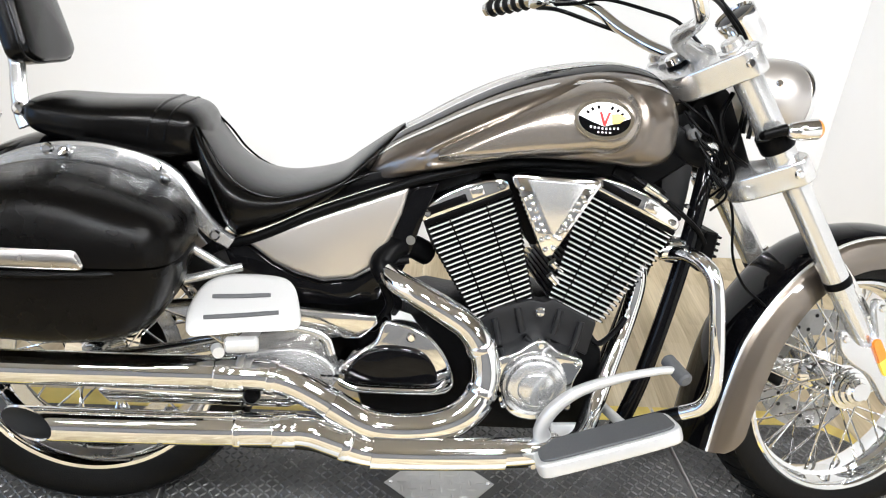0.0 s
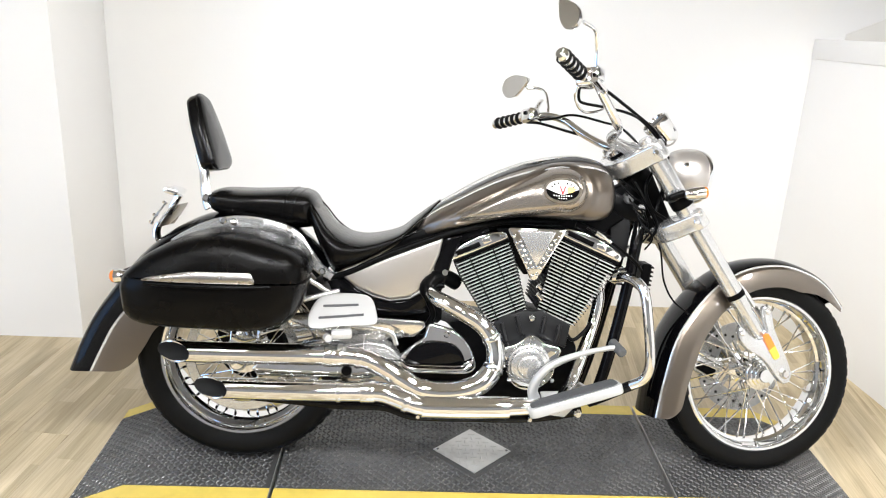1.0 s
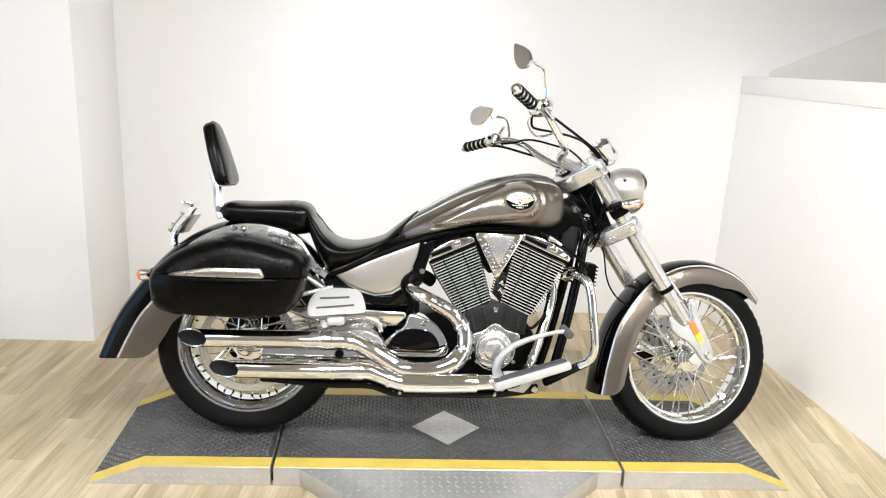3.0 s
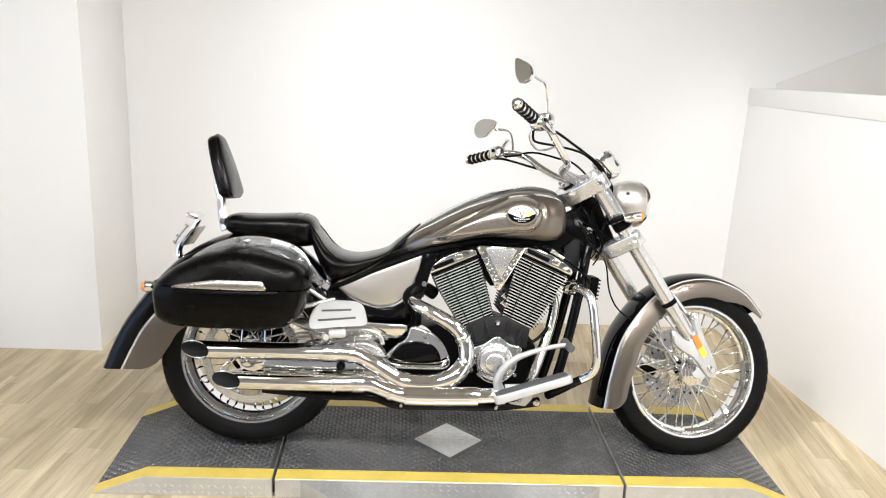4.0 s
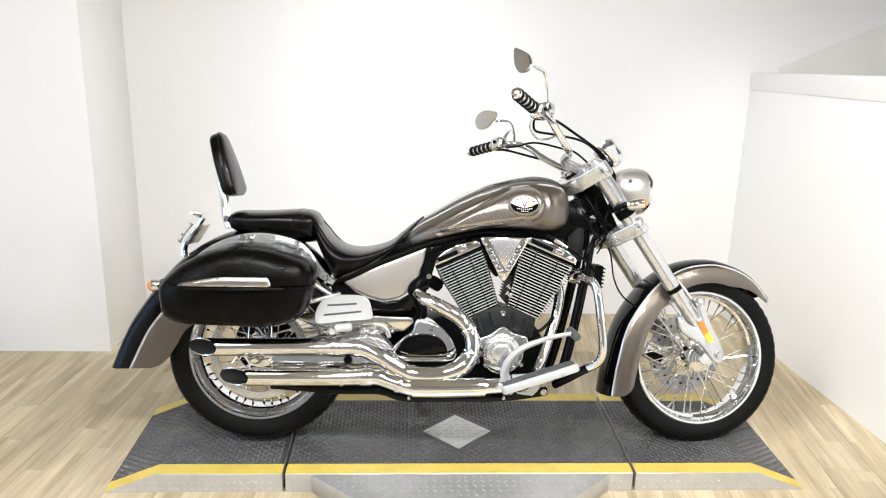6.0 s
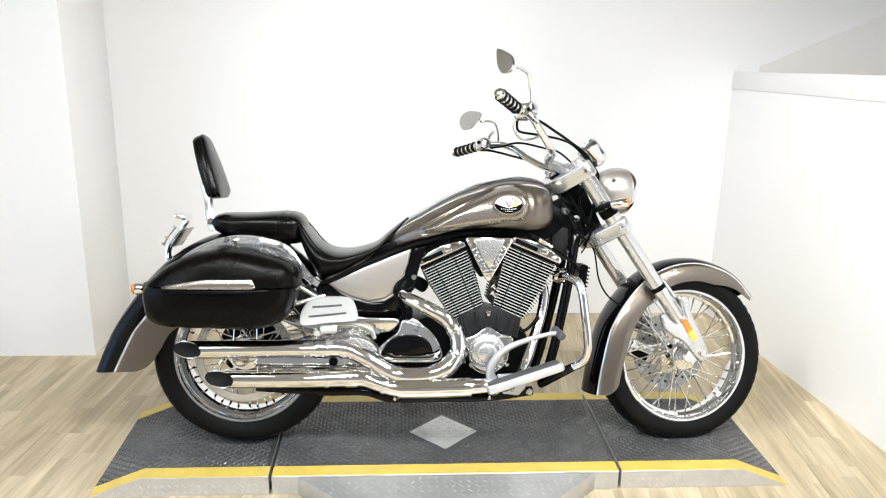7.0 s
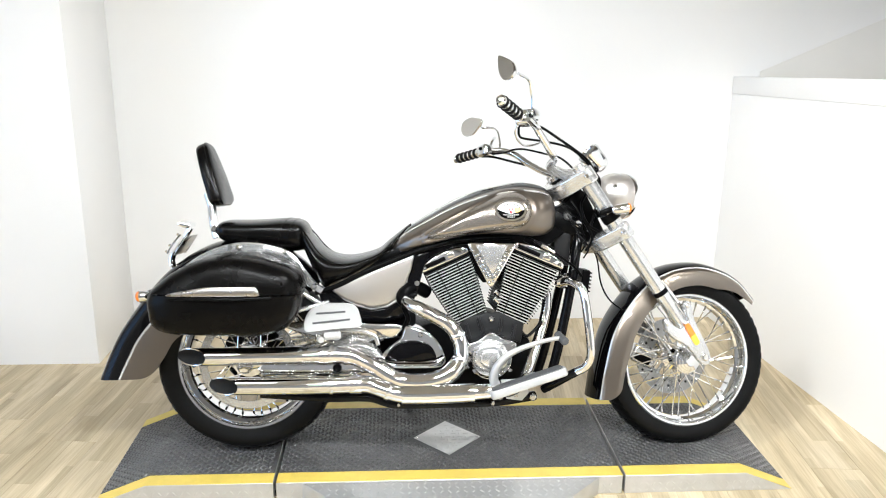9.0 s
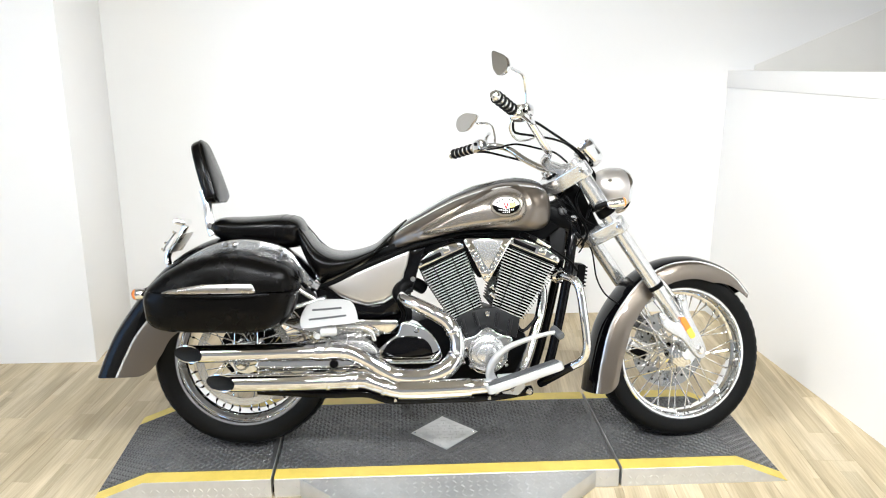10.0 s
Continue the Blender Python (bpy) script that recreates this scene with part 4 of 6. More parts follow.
# -- mudguards
def mudguard(line, half, depth, n=56, inward=None, span=(0.0, 1.0), lift=0.0, thick=0.003, corner=0.045):
    """A shell along an (x, z) line: a rounded crown with skirts. span of the section: 0 is the near skirt's edge, 1 the far one's."""
    fine = along(line, 400)
    length = float(np.linalg.norm(np.diff(fine, axis=0), axis=1).sum())
    u = np.linspace(0, 1, n) ** 1.6                # rows lie closer at the rounded lower end
    c = np.array([[np.interp(v, np.linspace(0, 1, 400), fine[:, k]) for k in range(2)] for v in u])
    tan = np.gradient(fine, axis=0)
    tan = np.array([tan[int(round(v * 399))] for v in u])
    tan /= np.linalg.norm(tan, axis=1)[:, None]
    hs = np.interp(u, np.linspace(0, 1, len(half)), half)
    ds = np.interp(u, np.linspace(0, 1, len(depth)), depth)
    outer, inner = [], []
    for i in range(n):
        inn = np.array((tan[i][1], -tan[i][0]))
        if inn @ (np.array(inward) - c[i]) < 0:
            inn = -inn
        k0 = max(0.0, min(1.0, (u[i] - 0.06) / 0.34))
        cut = max(0.0, corner - u[i] * length)
        edge = max(ds[i], 0.034) - (corner - math.sqrt(corner ** 2 - cut ** 2))
        k0 = k0 * k0 * (3 - 2 * k0)
        inn = inn * k0 + np.array((1.0, 0.04)) * (1 - k0)
        inn /= np.linalg.norm(inn)
        ring_o, ring_i = [], []
        for s in np.linspace(span[0], span[1], 25):
            k = 2 * s - 1                          # -1 near skirt edge, 1 far
            a = abs(k)
            if a < 0.62:
                q = a / 0.62
                y, d = hs[i] * 0.90 * math.sin(q * math.pi / 2 * 0.92) / math.sin(math.pi / 2 * 0.92), 0.030 * (1 - math.cos(q * math.pi / 2 * 0.8)) / 0.7
            else:
                q = (a - 0.62) / 0.38
                y, d = hs[i] * (0.90 + 0.095 * math.sin(min(1, q * 1.25) * math.pi / 2)), 0.030 + (max(ds[i], 0.034) - 0.030) * q
                d = min(d, edge + 2e-4 * q)
            y = math.copysign(y, k)
            for ring, off in ((ring_o, lift), (ring_i, lift - thick)):
                yy = y + math.copysign(off, k) * (1 if a >= 0.62 else a / 0.62)
                p = c[i] + inn * (d - off * (1 if a < 0.62 else 0))
                ring.append((p[0], yy, p[1]))
        outer.append(ring_o)
        inner.append(ring_i[::-1])
    return skin([a + b for a, b in zip(outer, inner)])


rear_line = [(-1.249, 0.272), (-1.216, 0.354), (-1.176, 0.436), (-1.123, 0.515), (-1.059, 0.597), (-0.990, 0.666), (-0.910, 0.720), (-0.820, 0.757), (-0.720, 0.766), (-0.610, 0.742), (-0.520, 0.680), (-0.460, 0.610)]
rk = dict(half=[0.118, 0.118, 0.115, 0.11, 0.10], depth=[0.200, 0.218, 0.214, 0.205, 0.182, 0.164, 0.150, 0.140, 0.130, 0.122, 0.116, 0.108, 0.10], inward=tuple((REAR_AXLE.x, REAR_AXLE.z)))
rear_guard = part("rear_mudguard", mudguard(rear_line, span=(0.131, 0.869), **rk), GLOSS, moto, "long rear mudguard, black crown and taupe sides")
part("mudguard_side", mudguard(rear_line, span=(0.0, 0.122), **rk), TAUPE, rear_guard, "taupe side panel")
part("mudguard_side", mudguard(rear_line, span=(0.878, 1.0), **rk), TAUPE, rear_guard, "taupe side panel")
for sp in ((0.121, 0.132), (0.868, 0.879)):
    part("pinstripe", mudguard(rear_line, span=sp, lift=0.0012, **rk), PIN, rear_guard, "silver pinstripe")

c33, s33 = math.cos(RAKE), math.sin(RAKE)
AXLE_X, AXLE_Z = 0.897, 0.303
front_line = [(0.522, 0.170), (0.543, 0.285), (0.589, 0.440), (0.690, 0.576), (0.805, 0.649), (0.932, 0.668), (1.042, 0.643), (1.124, 0.598), (1.190, 0.528)]
GUARD = TURNED @ Matrix.Translation((AXLE_X, 0, AXLE_Z)) @ Matrix.Rotation(radians(-13.6), 4, AX) @ Matrix.Translation((-AXLE_X, 0, -AXLE_Z))
fk = dict(half=[0.094, 0.096, 0.096, 0.092, 0.082, 0.055], depth=[0.090, 0.095, 0.085, 0.085, 0.085, 0.036], inward=(0.897, 0.303), n=64)
front_guard = part("front_mudguard", mudguard(front_line, span=(0.265, 0.735), **fk), GLOSS, moto, "deep front mudguard, black crown and taupe sides", GUARD)
part("mudguard_side", mudguard(front_line, span=(0.0, 0.251), **fk), TAUPE, front_guard, "taupe side panel", GUARD)
part("mudguard_side", mudguard(front_line, span=(0.749, 1.0), **fk), TAUPE, front_guard, "taupe side panel", GUARD)
for sp in ((0.249, 0.267), (0.733, 0.751)):
    part("pinstripe", mudguard(front_line, span=sp, lift=0.0012, **fk), PIN, front_guard, "silver pinstripe", GUARD)

# -- tank
TANK = [(-0.212, 0.726, 0.712, 0.071), (-0.185, 0.772, 0.712, 0.097), (-0.145, 0.806, 0.722, 0.121), (-0.093, 0.838, 0.738, 0.143), (-0.030, 0.876, 0.758, 0.162), (0.032, 0.909, 0.772, 0.175), (0.085, 0.931, 0.780, 0.181),
        (0.137, 0.948, 0.782, 0.186), (0.242, 0.968, 0.778, 0.186), (0.305, 0.965, 0.774, 0.178), (0.347, 0.950, 0.782, 0.160), (0.372, 0.922, 0.805, 0.130), (0.384, 0.885, 0.835, 0.065)]


def teardrop(v):
    """The pressed hollow round the badge: inside it the side lies a little deeper."""
    if abs(v.y) < 0.06:
        return Vector((0, 0, 0))
    x = v.x + 0.033
    z = v.z - (0.870 - max(0.0, 0.22 - x) * 0.34)
    r = 0.070 if x > 0.21 else 0.070 * max(0.0, (x + 0.09) / 0.30) ** 0.7
    if x < -0.09:
        return Vector((0, 0, 0))
    d = math.hypot(x - 0.252, z) if x > 0.252 else abs(z)
    k = max(0.0, min(1.0, (r - d) / 0.030))
    ridge = math.exp(-((d - r - 0.004) / 0.010) ** 2) * 0.006 if r > 0.012 else 0
    k = k * k * (3 - 2 * k)
    return Vector((0, math.copysign(ridge - 0.018 * k, v.y), 0))


tank = part("fuel_tank", superloft(TANK, 130, 120, power=2.15, belly=0.40, power_low=4.5, dent=teardrop), TAUPE, moto, "taupe metallic teardrop fuel tank", sharp=60)
for nm, lo, hi, mat, lift, lb in (("tank_band", 58, 72, GLOSS, 0.0018, "black band along the tank"), ("pinstripe", 43.5, 48.0, PIN, 0.0018, "silver pinstripe"), ("pinstripe", 72, 74.5, PIN, 0.0020, "silver pinstripe")):
    for mirror_side in (False, True):
        a0, a1 = (180 - hi, 180 - lo) if mirror_side else (lo, hi)
        part(nm, superloft(TANK[1:-1], 110, 12, power=2.15, belly=0.40, n_range=(radians(a0), radians(a1)), lift=lift, cap=False), mat, tank, lb, sharp=60)


TANK_LINE = curve(TANK, 200)


def tank_y(x, z):
    """How far out the tank's near side lies, hollow included."""
    top, bot, hw = (float(np.interp(x, TANK_LINE[:, 0], TANK_LINE[:, c])) for c in (1, 2, 3))
    mid = bot + 0.40 * (top - bot)
    q = (z - mid) / ((top - mid) if z > mid else (mid - bot))
    low = 2.15 if z > mid else 4.5
    y = -hw * max(0.0, 1 - abs(q) ** low) ** (1 / low)
    return y + teardrop(Vector((x, y, z))).y


# a paler metallic skin inside the pressed hollow
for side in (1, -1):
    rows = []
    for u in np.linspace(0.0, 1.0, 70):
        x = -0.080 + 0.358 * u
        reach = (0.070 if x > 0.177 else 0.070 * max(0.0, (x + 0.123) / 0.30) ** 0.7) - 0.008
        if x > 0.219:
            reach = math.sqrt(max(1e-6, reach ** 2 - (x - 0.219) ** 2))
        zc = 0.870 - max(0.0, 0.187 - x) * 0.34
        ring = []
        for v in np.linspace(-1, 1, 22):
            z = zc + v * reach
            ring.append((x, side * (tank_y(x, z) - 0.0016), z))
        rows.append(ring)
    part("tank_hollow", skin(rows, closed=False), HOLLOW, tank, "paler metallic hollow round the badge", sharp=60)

# badge: an oval with a ring, a pale wing, a red chevron and bars for the lettering
BX, BZ = 0.202, 0.871
by = tank_y(BX, BZ)
slope = math.degrees(math.atan2(tank_y(BX, BZ + 0.02) - tank_y(BX, BZ - 0.02), 0.04))
swing = math.degrees(math.atan2(tank_y(BX + 0.03, BZ) - tank_y(BX - 0.03, BZ), 0.06))
badge_m = pose(BX, by - 0.003, BZ, 0, 0, swing) @ pose(0, 0, 0, 90 - slope)


def oval(a, b, z0, z1, n=48):
    return skin([[(a * math.cos(t), b * math.sin(t), z) for t in np.linspace(0, 2 * math.pi, n, endpoint=False)] for z in (z0, z1)])


badge = part("tank_badge", oval(0.054, 0.0365, -0.006, 0.004), CHROME, tank, "oval badge in black, white and red", badge_m)
part("badge_field", oval(0.0470, 0.0300, 0.003, 0.0050), WHITE, badge, "white enamel field", badge_m)


def flat_shape(points, z0, z1):
    return skin([[(x, y, z) for x, y in points] for z in (z0, z1)])


crescent = [(0.0470 * math.cos(a), 0.0300 * math.sin(a)) for a in np.linspace(radians(172), radians(368), 30)] + [(0.034, -0.001), (0.022, -0.006), (0.0, -0.013), (-0.022, -0.006), (-0.034, -0.001)]
part("badge_crescent", flat_shape(crescent, 0.0045, 0.0060), GLOSS, badge, "black enamel crescent", badge_m)
part("badge_wing_tip", flat_shape([(0.012, 0.0090), (0.024, 0.0110), (0.040, 0.0048), (0.027, -0.0060), (0.014, -0.008)], 0.0060, 0.0068), GOLD, badge, "yellow wing tip", badge_m)
part("badge_chevron", flat_shape([(-0.010, 0.012), (-0.006, 0.012), (0.0, -0.004), (0.006, 0.012), (0.010, 0.012), (0.002, -0.012), (-0.002, -0.012)], 0.0060, 0.0074), RED, badge, "red chevron", badge_m)
for k in range(7):
    a = radians(150 - 20 * k)
    if k == 3:
        continue
    part("badge_bar", box(0.0042, 0.0060, 0.0012, 0), GLOSS, badge, "", badge_m @ Matrix.Translation((0.036 * math.cos(a), 0.0215 * math.sin(a), 0.0056)) @ pose(0, 0, 0, 0, 0, math.degrees(a) - 90))
for k in range(8):
    part("badge_bar", box(0.0030, 0.0036, 0.0012, 0), WHITE, badge, "", badge_m @ Matrix.Translation((-0.0245 + 0.007 * k, -0.0150 - 0.002 * (1 - abs(k - 3.5) / 3.5), 0.0064)))
    if 1 < k < 6:
        part("badge_bar", box(0.003, 0.003, 0.0012, 0), WHITE, badge, "", badge_m @ Matrix.Translation((-0.0245 + 0.007 * k, -0.0235, 0.0064)))

# -- seats
DRIVER = [(-0.136, 0.820, 0.790, 0.016), (-0.168, 0.796, 0.745, 0.055), (-0.215, 0.757, 0.712, 0.095), (-0.260, 0.722, 0.680, 0.125), (-0.344, 0.700, 0.634, 0.160), (-0.406, 0.705, 0.604, 0.172), (-0.445, 0.724, 0.590, 0.172), (-0.470, 0.743, 0.622, 0.165), (-0.497, 0.778, 0.682, 0.150), (-0.523, 0.812, 0.742, 0.120), (-0.540, 0.815, 0.785, 0.060)]
seat = part("rider_seat", superloft(DRIVER, 70, 64, power=2.7, belly=0.62), LEATHER, moto, "black leather rider seat, deeply dished", sharp=70)
PILLION = [(-0.500, 0.790, 0.742, 0.05), (-0.512, 0.815, 0.728, 0.105), (-0.535, 0.832, 0.722, 0.128), (-0.587, 0.838, 0.720, 0.140), (-0.650, 0.834, 0.732, 0.142), (-0.710, 0.831, 0.740, 0.138), (-0.760, 0.831, 0.748, 0.130), (-0.802, 0.829, 0.760, 0.122), (-0.824, 0.816, 0.776, 0.095)]
pillion = part("pillion_seat", superloft(PILLION, 60, 64, power=3.0, belly=0.60), LEATHER, moto, "black leather passenger seat", sharp=70)


def seat_seam(stations, x, r, lo=-25, hi=205, dx=0.0):
    """A raised welt across a seat at one place."""
    st = curve(stations, 400)
    pts = []
    for a in np.linspace(radians(lo), radians(hi), 30):
        xx = x + dx * math.cos(a - math.pi / 2)
        _, top, bot, hw = st[int(np.argmin(abs(st[:, 0] - xx)))]
        mid = bot + 0.60 * (top - bot)
        ca, sa = math.cos(a), math.sin(a)
        half = top - mid if sa > 0 else mid - bot
        pts.append((xx, -hw * math.copysign(abs(ca) ** (2 / 3), ca), mid + half * math.copysign(abs(sa) ** (2 / 3), sa)))
    return sweep(pts, r, 60, 8)


for x in (-0.566, -0.594):
    part("seat_seam", seat_seam(PILLION, x, 0.0022, dx=0.018), LEATHER, pillion, "stitched welt")
ridge = [(-0.205, -0.098, 0.728), (-0.278, -0.128, 0.699), (-0.358, -0.152, 0.684), (-0.417, -0.158, 0.694), (-0.462, -0.148, 0.727), (-0.492, -0.132, 0.767), (-0.515, -0.108, 0.796)]
for side in (1, -1):
    part("seat_seam", sweep([(x, y * side, z) for x, y, z in ridge], 0.0024, 50, 8), LEATHER, seat, "stitched welt")

# -- backrest
pad_o = round_outline([(-0.098, 0.012), (-0.102, 0.045), (-0.090, 0.130), (-0.060, 0.204), (-0.036, 0.225), (0, 0.229), (0.036, 0.225), (0.060, 0.204), (0.090, 0.130), (0.102, 0.045), (0.098, 0.012), (0.06, 0.0), (0, -0.001), (-0.06, 0.0)], 64)
cx, cy = 0.0, 0.10
pad_rings = [[(cx + (x - cx) * k, cy + (y - cy) * k, z) for x, y in pad_o] for k, z in ((0.2, -0.024), (0.84, -0.024), (0.955, -0.021), (0.99, -0.013), (1.0, 0.0), (0.995, 0.010), (0.970, 0.017), (0.925, 0.021), (0.75, 0.025), (0.4, 0.028), (0.05, 0.029))]
# local x across the machine, y up the pad, z to its front
pad_m = Matrix.Translation((-0.808, -0.012, 0.884)) @ pose(0, 0, 0, 0, -17, 0) @ Matrix(((0, 0, 1, 0), (1, 0, 0, 0), (0, 1, 0, 0), (0, 0, 0, 1)))
pad_m = pad_m @ Matrix.Diagonal((1.14, 1, 1, 1))
rest = part("backrest", skin(pad_rings), LEATHER, moto, "black leather backrest pad", pad_m, sharp=70)
part("backrest_welt", sweep([(x * 1.002, y, 0.010) for x, y in pad_o[::2]] + [(pad_o[0][0] * 1.002, pad_o[0][1], 0.010)], 0.0022, 90, 8), LEATHER, rest, "", pad_m)
part("backrest_strut", sweep([(-0.856, -0.050, 0.93), (-0.842, -0.060, 0.885), (-0.834, -0.078, 0.840), (-0.824, -0.092, 0.795), (-0.815, -0.098, 0.775)], 0.0150, 24, 12, flat=0.40), SATIN, rest, "flat silver strut")
part("backrest_knob", lathe([(1e-4, 0.010), (0.008, 0.009), (0.012, 0.004), (0.012, 0), (1e-4, 0)], 16, facing((-0.826, -0.100, 0.806), (0, -1, 0))), CHROME, rest)

# -- saddlebag
bag_pts = [(-0.990, 0.540), (-0.992, 0.600), (-0.945, 0.650), (-0.898, 0.684), (-0.826, 0.716), (-0.737, 0.731), (-0.649, 0.724), (-0.578, 0.705), (-0.530, 0.683), (-0.506, 0.648), (-0.506, 0.600), (-0.517, 0.545), (-0.538, 0.503), (-0.583, 0.477), (-0.656, 0.467), (-0.763, 0.470), (-0.900, 0.476), (-0.955, 0.488), (-0.982, 0.510)]
bag_o = round_outline(bag_pts, 88)
bx, bz = -0.745, 0.590
bag_rings = []
for k, y in ((0.90, -0.150), (0.97, -0.160), (1.0, -0.180), (1.0, -0.300), (0.992, -0.330), (0.965, -0.355), (0.91, -0.375), (0.82, -0.389), (0.68, -0.398), (0.48, -0.404), (0.25, -0.407), (0.04, -0.408)):
    bag_rings.append([(bx + (x - bx) * k, y, bz + (z - bz) * k) for x, z in bag_o])


def bag_half(upper):
    bm = skin(bag_rings)
    geom = bm.verts[:] + bm.edges[:] + bm.faces[:]
    cut = bmesh.ops.bisect_plane(bm, geom=geom, plane_co=(0, 0, 0.604 if upper else 0.599), plane_no=(0.012, 0, 1), clear_inner=upper, clear_outer=not upper)
    edges = [e for e in cut["geom_cut"] if isinstance(e, bmesh.types.BMEdge)]
    bmesh.ops.holes_fill(bm, edges=edges)
    return bm


bag = part("saddlebag", bag_half(False), BAG_SKIN, moto, "hard black saddlebag in leather-grained skin", sharp=50)
lid_bm = bag_half(True)
lid_bm.transform(Matrix.Translation((bx, -0.28, 0.602)) @ Matrix.Diagonal((1.012, 1.03, 1.0, 1)) @ Matrix.Translation((-bx, 0.28, -0.602)))
lid = part("saddlebag_lid", lid_bm, BAG_SKIN, bag, "domed leather-grained lid", sharp=50)
lip = [(bx + (x - bx) * 1.012, y * 1.028, 0.6015) for x, y in [(-0.975, -0.20), (-0.985, -0.30), (-0.965, -0.355), (-0.900, -0.385), (-0.800, -0.404), (-0.700, -0.408), (-0.600, -0.388), (-0.540, -0.355), (-0.512, -0.31), (-0.508, -0.20)]]
part("lid_seal", sweep(lip, 0.0050, 60, 8), PLASTIC, bag, "black seam between lid and box")
# a curved chrome blade on the lid


def bag_y(x, z):
    q = max(abs((x - bx) / 0.245) ** 2.6 + abs((z - bz) / 0.135) ** 2.6, 0.0) ** (1 / 2.6)
    ks, ys = [0.04, 0.25, 0.48, 0.68, 0.82, 0.91, 0.965, 0.992, 1.0], [-0.408, -0.407, -0.404, -0.398, -0.389, -0.375, -0.355, -0.330, -0.300]
    return float(np.interp(q, ks, ys)) * 1.03 + 0.0084


blade = []
for t in np.linspace(0, 1, 30):
    x = -0.912 + 0.288 * t
    hz = 0.0135 * min(1, t / 0.45) ** 0.7 * (1 if t < 0.95 else math.sqrt(max(0.02, 1 - ((t - 0.95) / 0.05) ** 2)))
    zc = 0.6125 + hz * 0.85
    blade.append([(x, bag_y(x, zc + dz * hz) - h, zc + dz * hz) for dz, h in ((-1, 0.0), (-1, 0.004), (-0.6, 0.0065), (0, 0.0075), (0.6, 0.0065), (1, 0.004), (1, 0.0))])
trim = part("lid_trim", skin(blade), BLADE, lid, "grey chrome blade trim")
rim_line = [r[5] for r in blade] + [blade[-1][3]] + [r[1] for r in blade[::-1]]
part("trim_edge", sweep(rim_line, 0.0016, 110, 6), BLADE, lid, "grey chrome bead round the blade")
for x, z in ((-0.722, 0.728), (-0.565, 0.712)):
    part("bag_latch", lathe([(1e-4, 0.020), (0.007, 0.019), (0.009, 0.015), (0.006, 0.011), (0.006, -0.012), (1e-4, -0.012)], 16, facing((x - 0.01, -0.150, z + 0.012), (0, -1, 0.35))), CHROME, bag, "chrome mounting stud")
# chrome strut along the mudguard that carries the bag
st_path = [(-0.915, 0.680), (-0.880, 0.701), (-0.822, 0.725), (-0.764, 0.738), (-0.687, 0.740), (-0.610, 0.725), (-0.562, 0.702), (-0.524, 0.655), (-0.486, 0.612), (-0.450, 0.588)]
st_c = along(st_path, 50)
st_t = np.gradient(st_c, axis=0)
st_t /= np.linalg.norm(st_t, axis=1)[:, None]
rings = []
for i, (p, t) in enumerate(zip(st_c, st_t)):
    nrm = np.array((-t[1], t[0]))
    wdt = np.interp(i / 49, [0, 0.15, 0.35, 0.7, 1], [0.004, 0.010, 0.018, 0.020, 0.012])
    rings.append([(p[0] + nrm[0] * a, y, p[1] + nrm[1] * a) for a, y in ((-wdt, -0.122), (-wdt, -0.135), (-wdt * 0.7, -0.139), (wdt * 0.7, -0.139), (wdt, -0.135), (wdt, -0.122))])
strut = part("mudguard_strut", skin(rings), SATIN, moto, "satin silver mudguard strut")
for x, z in ((-0.765, 0.745), (-0.565, 0.703), (-0.478, 0.606)):
    part("strut_bolt", lathe([(1e-4, 0.012), (0.007, 0.012), (0.010, 0.008), (0.010, 0), (1e-4, 0)], 14, facing((x, -0.139, z), (0, -1, 0))), CHROME, strut)
part("bag_stay", joined(rod((-0.530, -0.17, 0.595), (-0.440, -0.15, 0.535), 0.008, 12), rod((-0.535, -0.18, 0.525), (-0.425, -0.16, 0.552), 0.0085, 12)), SATIN, moto, "silver bag stays")

# -- tail: plate bracket, lamp, signals
tail = part("plate_bracket", sweep([(-0.992, 0, 0.640), (-1.000, 0, 0.680), (-0.996, 0, 0.704), (-0.981, 0, 0.728), (-0.952, 0, 0.768), (-0.931, 0, 0.803)], [0.013, 0.012, 0.011, 0.010, 0.010, 0.011], 30, 12, flat=1.8), CHROME, moto, "bent chrome number plate bracket")
part("plate_holder", sweep([(-1.013, -0.012, 0.712), (-0.999, -0.012, 0.738), (-0.967, -0.012, 0.780)], 0.0035, 12, 8, flat=2.0), SATIN, tail, "thin satin plate holder")
for bx, bz in ((-1.011, 0.716), (-0.999, 0.738), (-0.969, 0.777)):
    part("bolt", rod((bx + 0.004, -0.012, bz - 0.003), (bx - 0.008, -0.012, bz + 0.005), 0.0045, 10), CHROME, tail)
part("number_plate", box(0.003, 0.12, 0.080, 0.001), BLADE, tail, "blank plate seen edge on", Matrix.Translation((-0.950, 0.0, 0.742)) @ pose(0, 0, 0, 0, 34, -6))
for k in range(6):
    part("plate_bar", box(0.002, 0.011, 0.036, 0), PLASTIC, tail, "", Matrix.Translation((-0.9530 + 0.105 * (-0.043 + 0.017 * k), -0.043 + 0.017 * k, 0.7440)) @ pose(0, 0, 0, 0, 34, -6))
part("plate_lamp", bevelled(box(0.042, 0.11, 0.018, 0), 0.006, 2), CHROME, tail, "chrome plate lamp", Matrix.Translation((-0.944, 0.0, 0.816)) @ pose(0, 0, 0, 0, 16, 0))
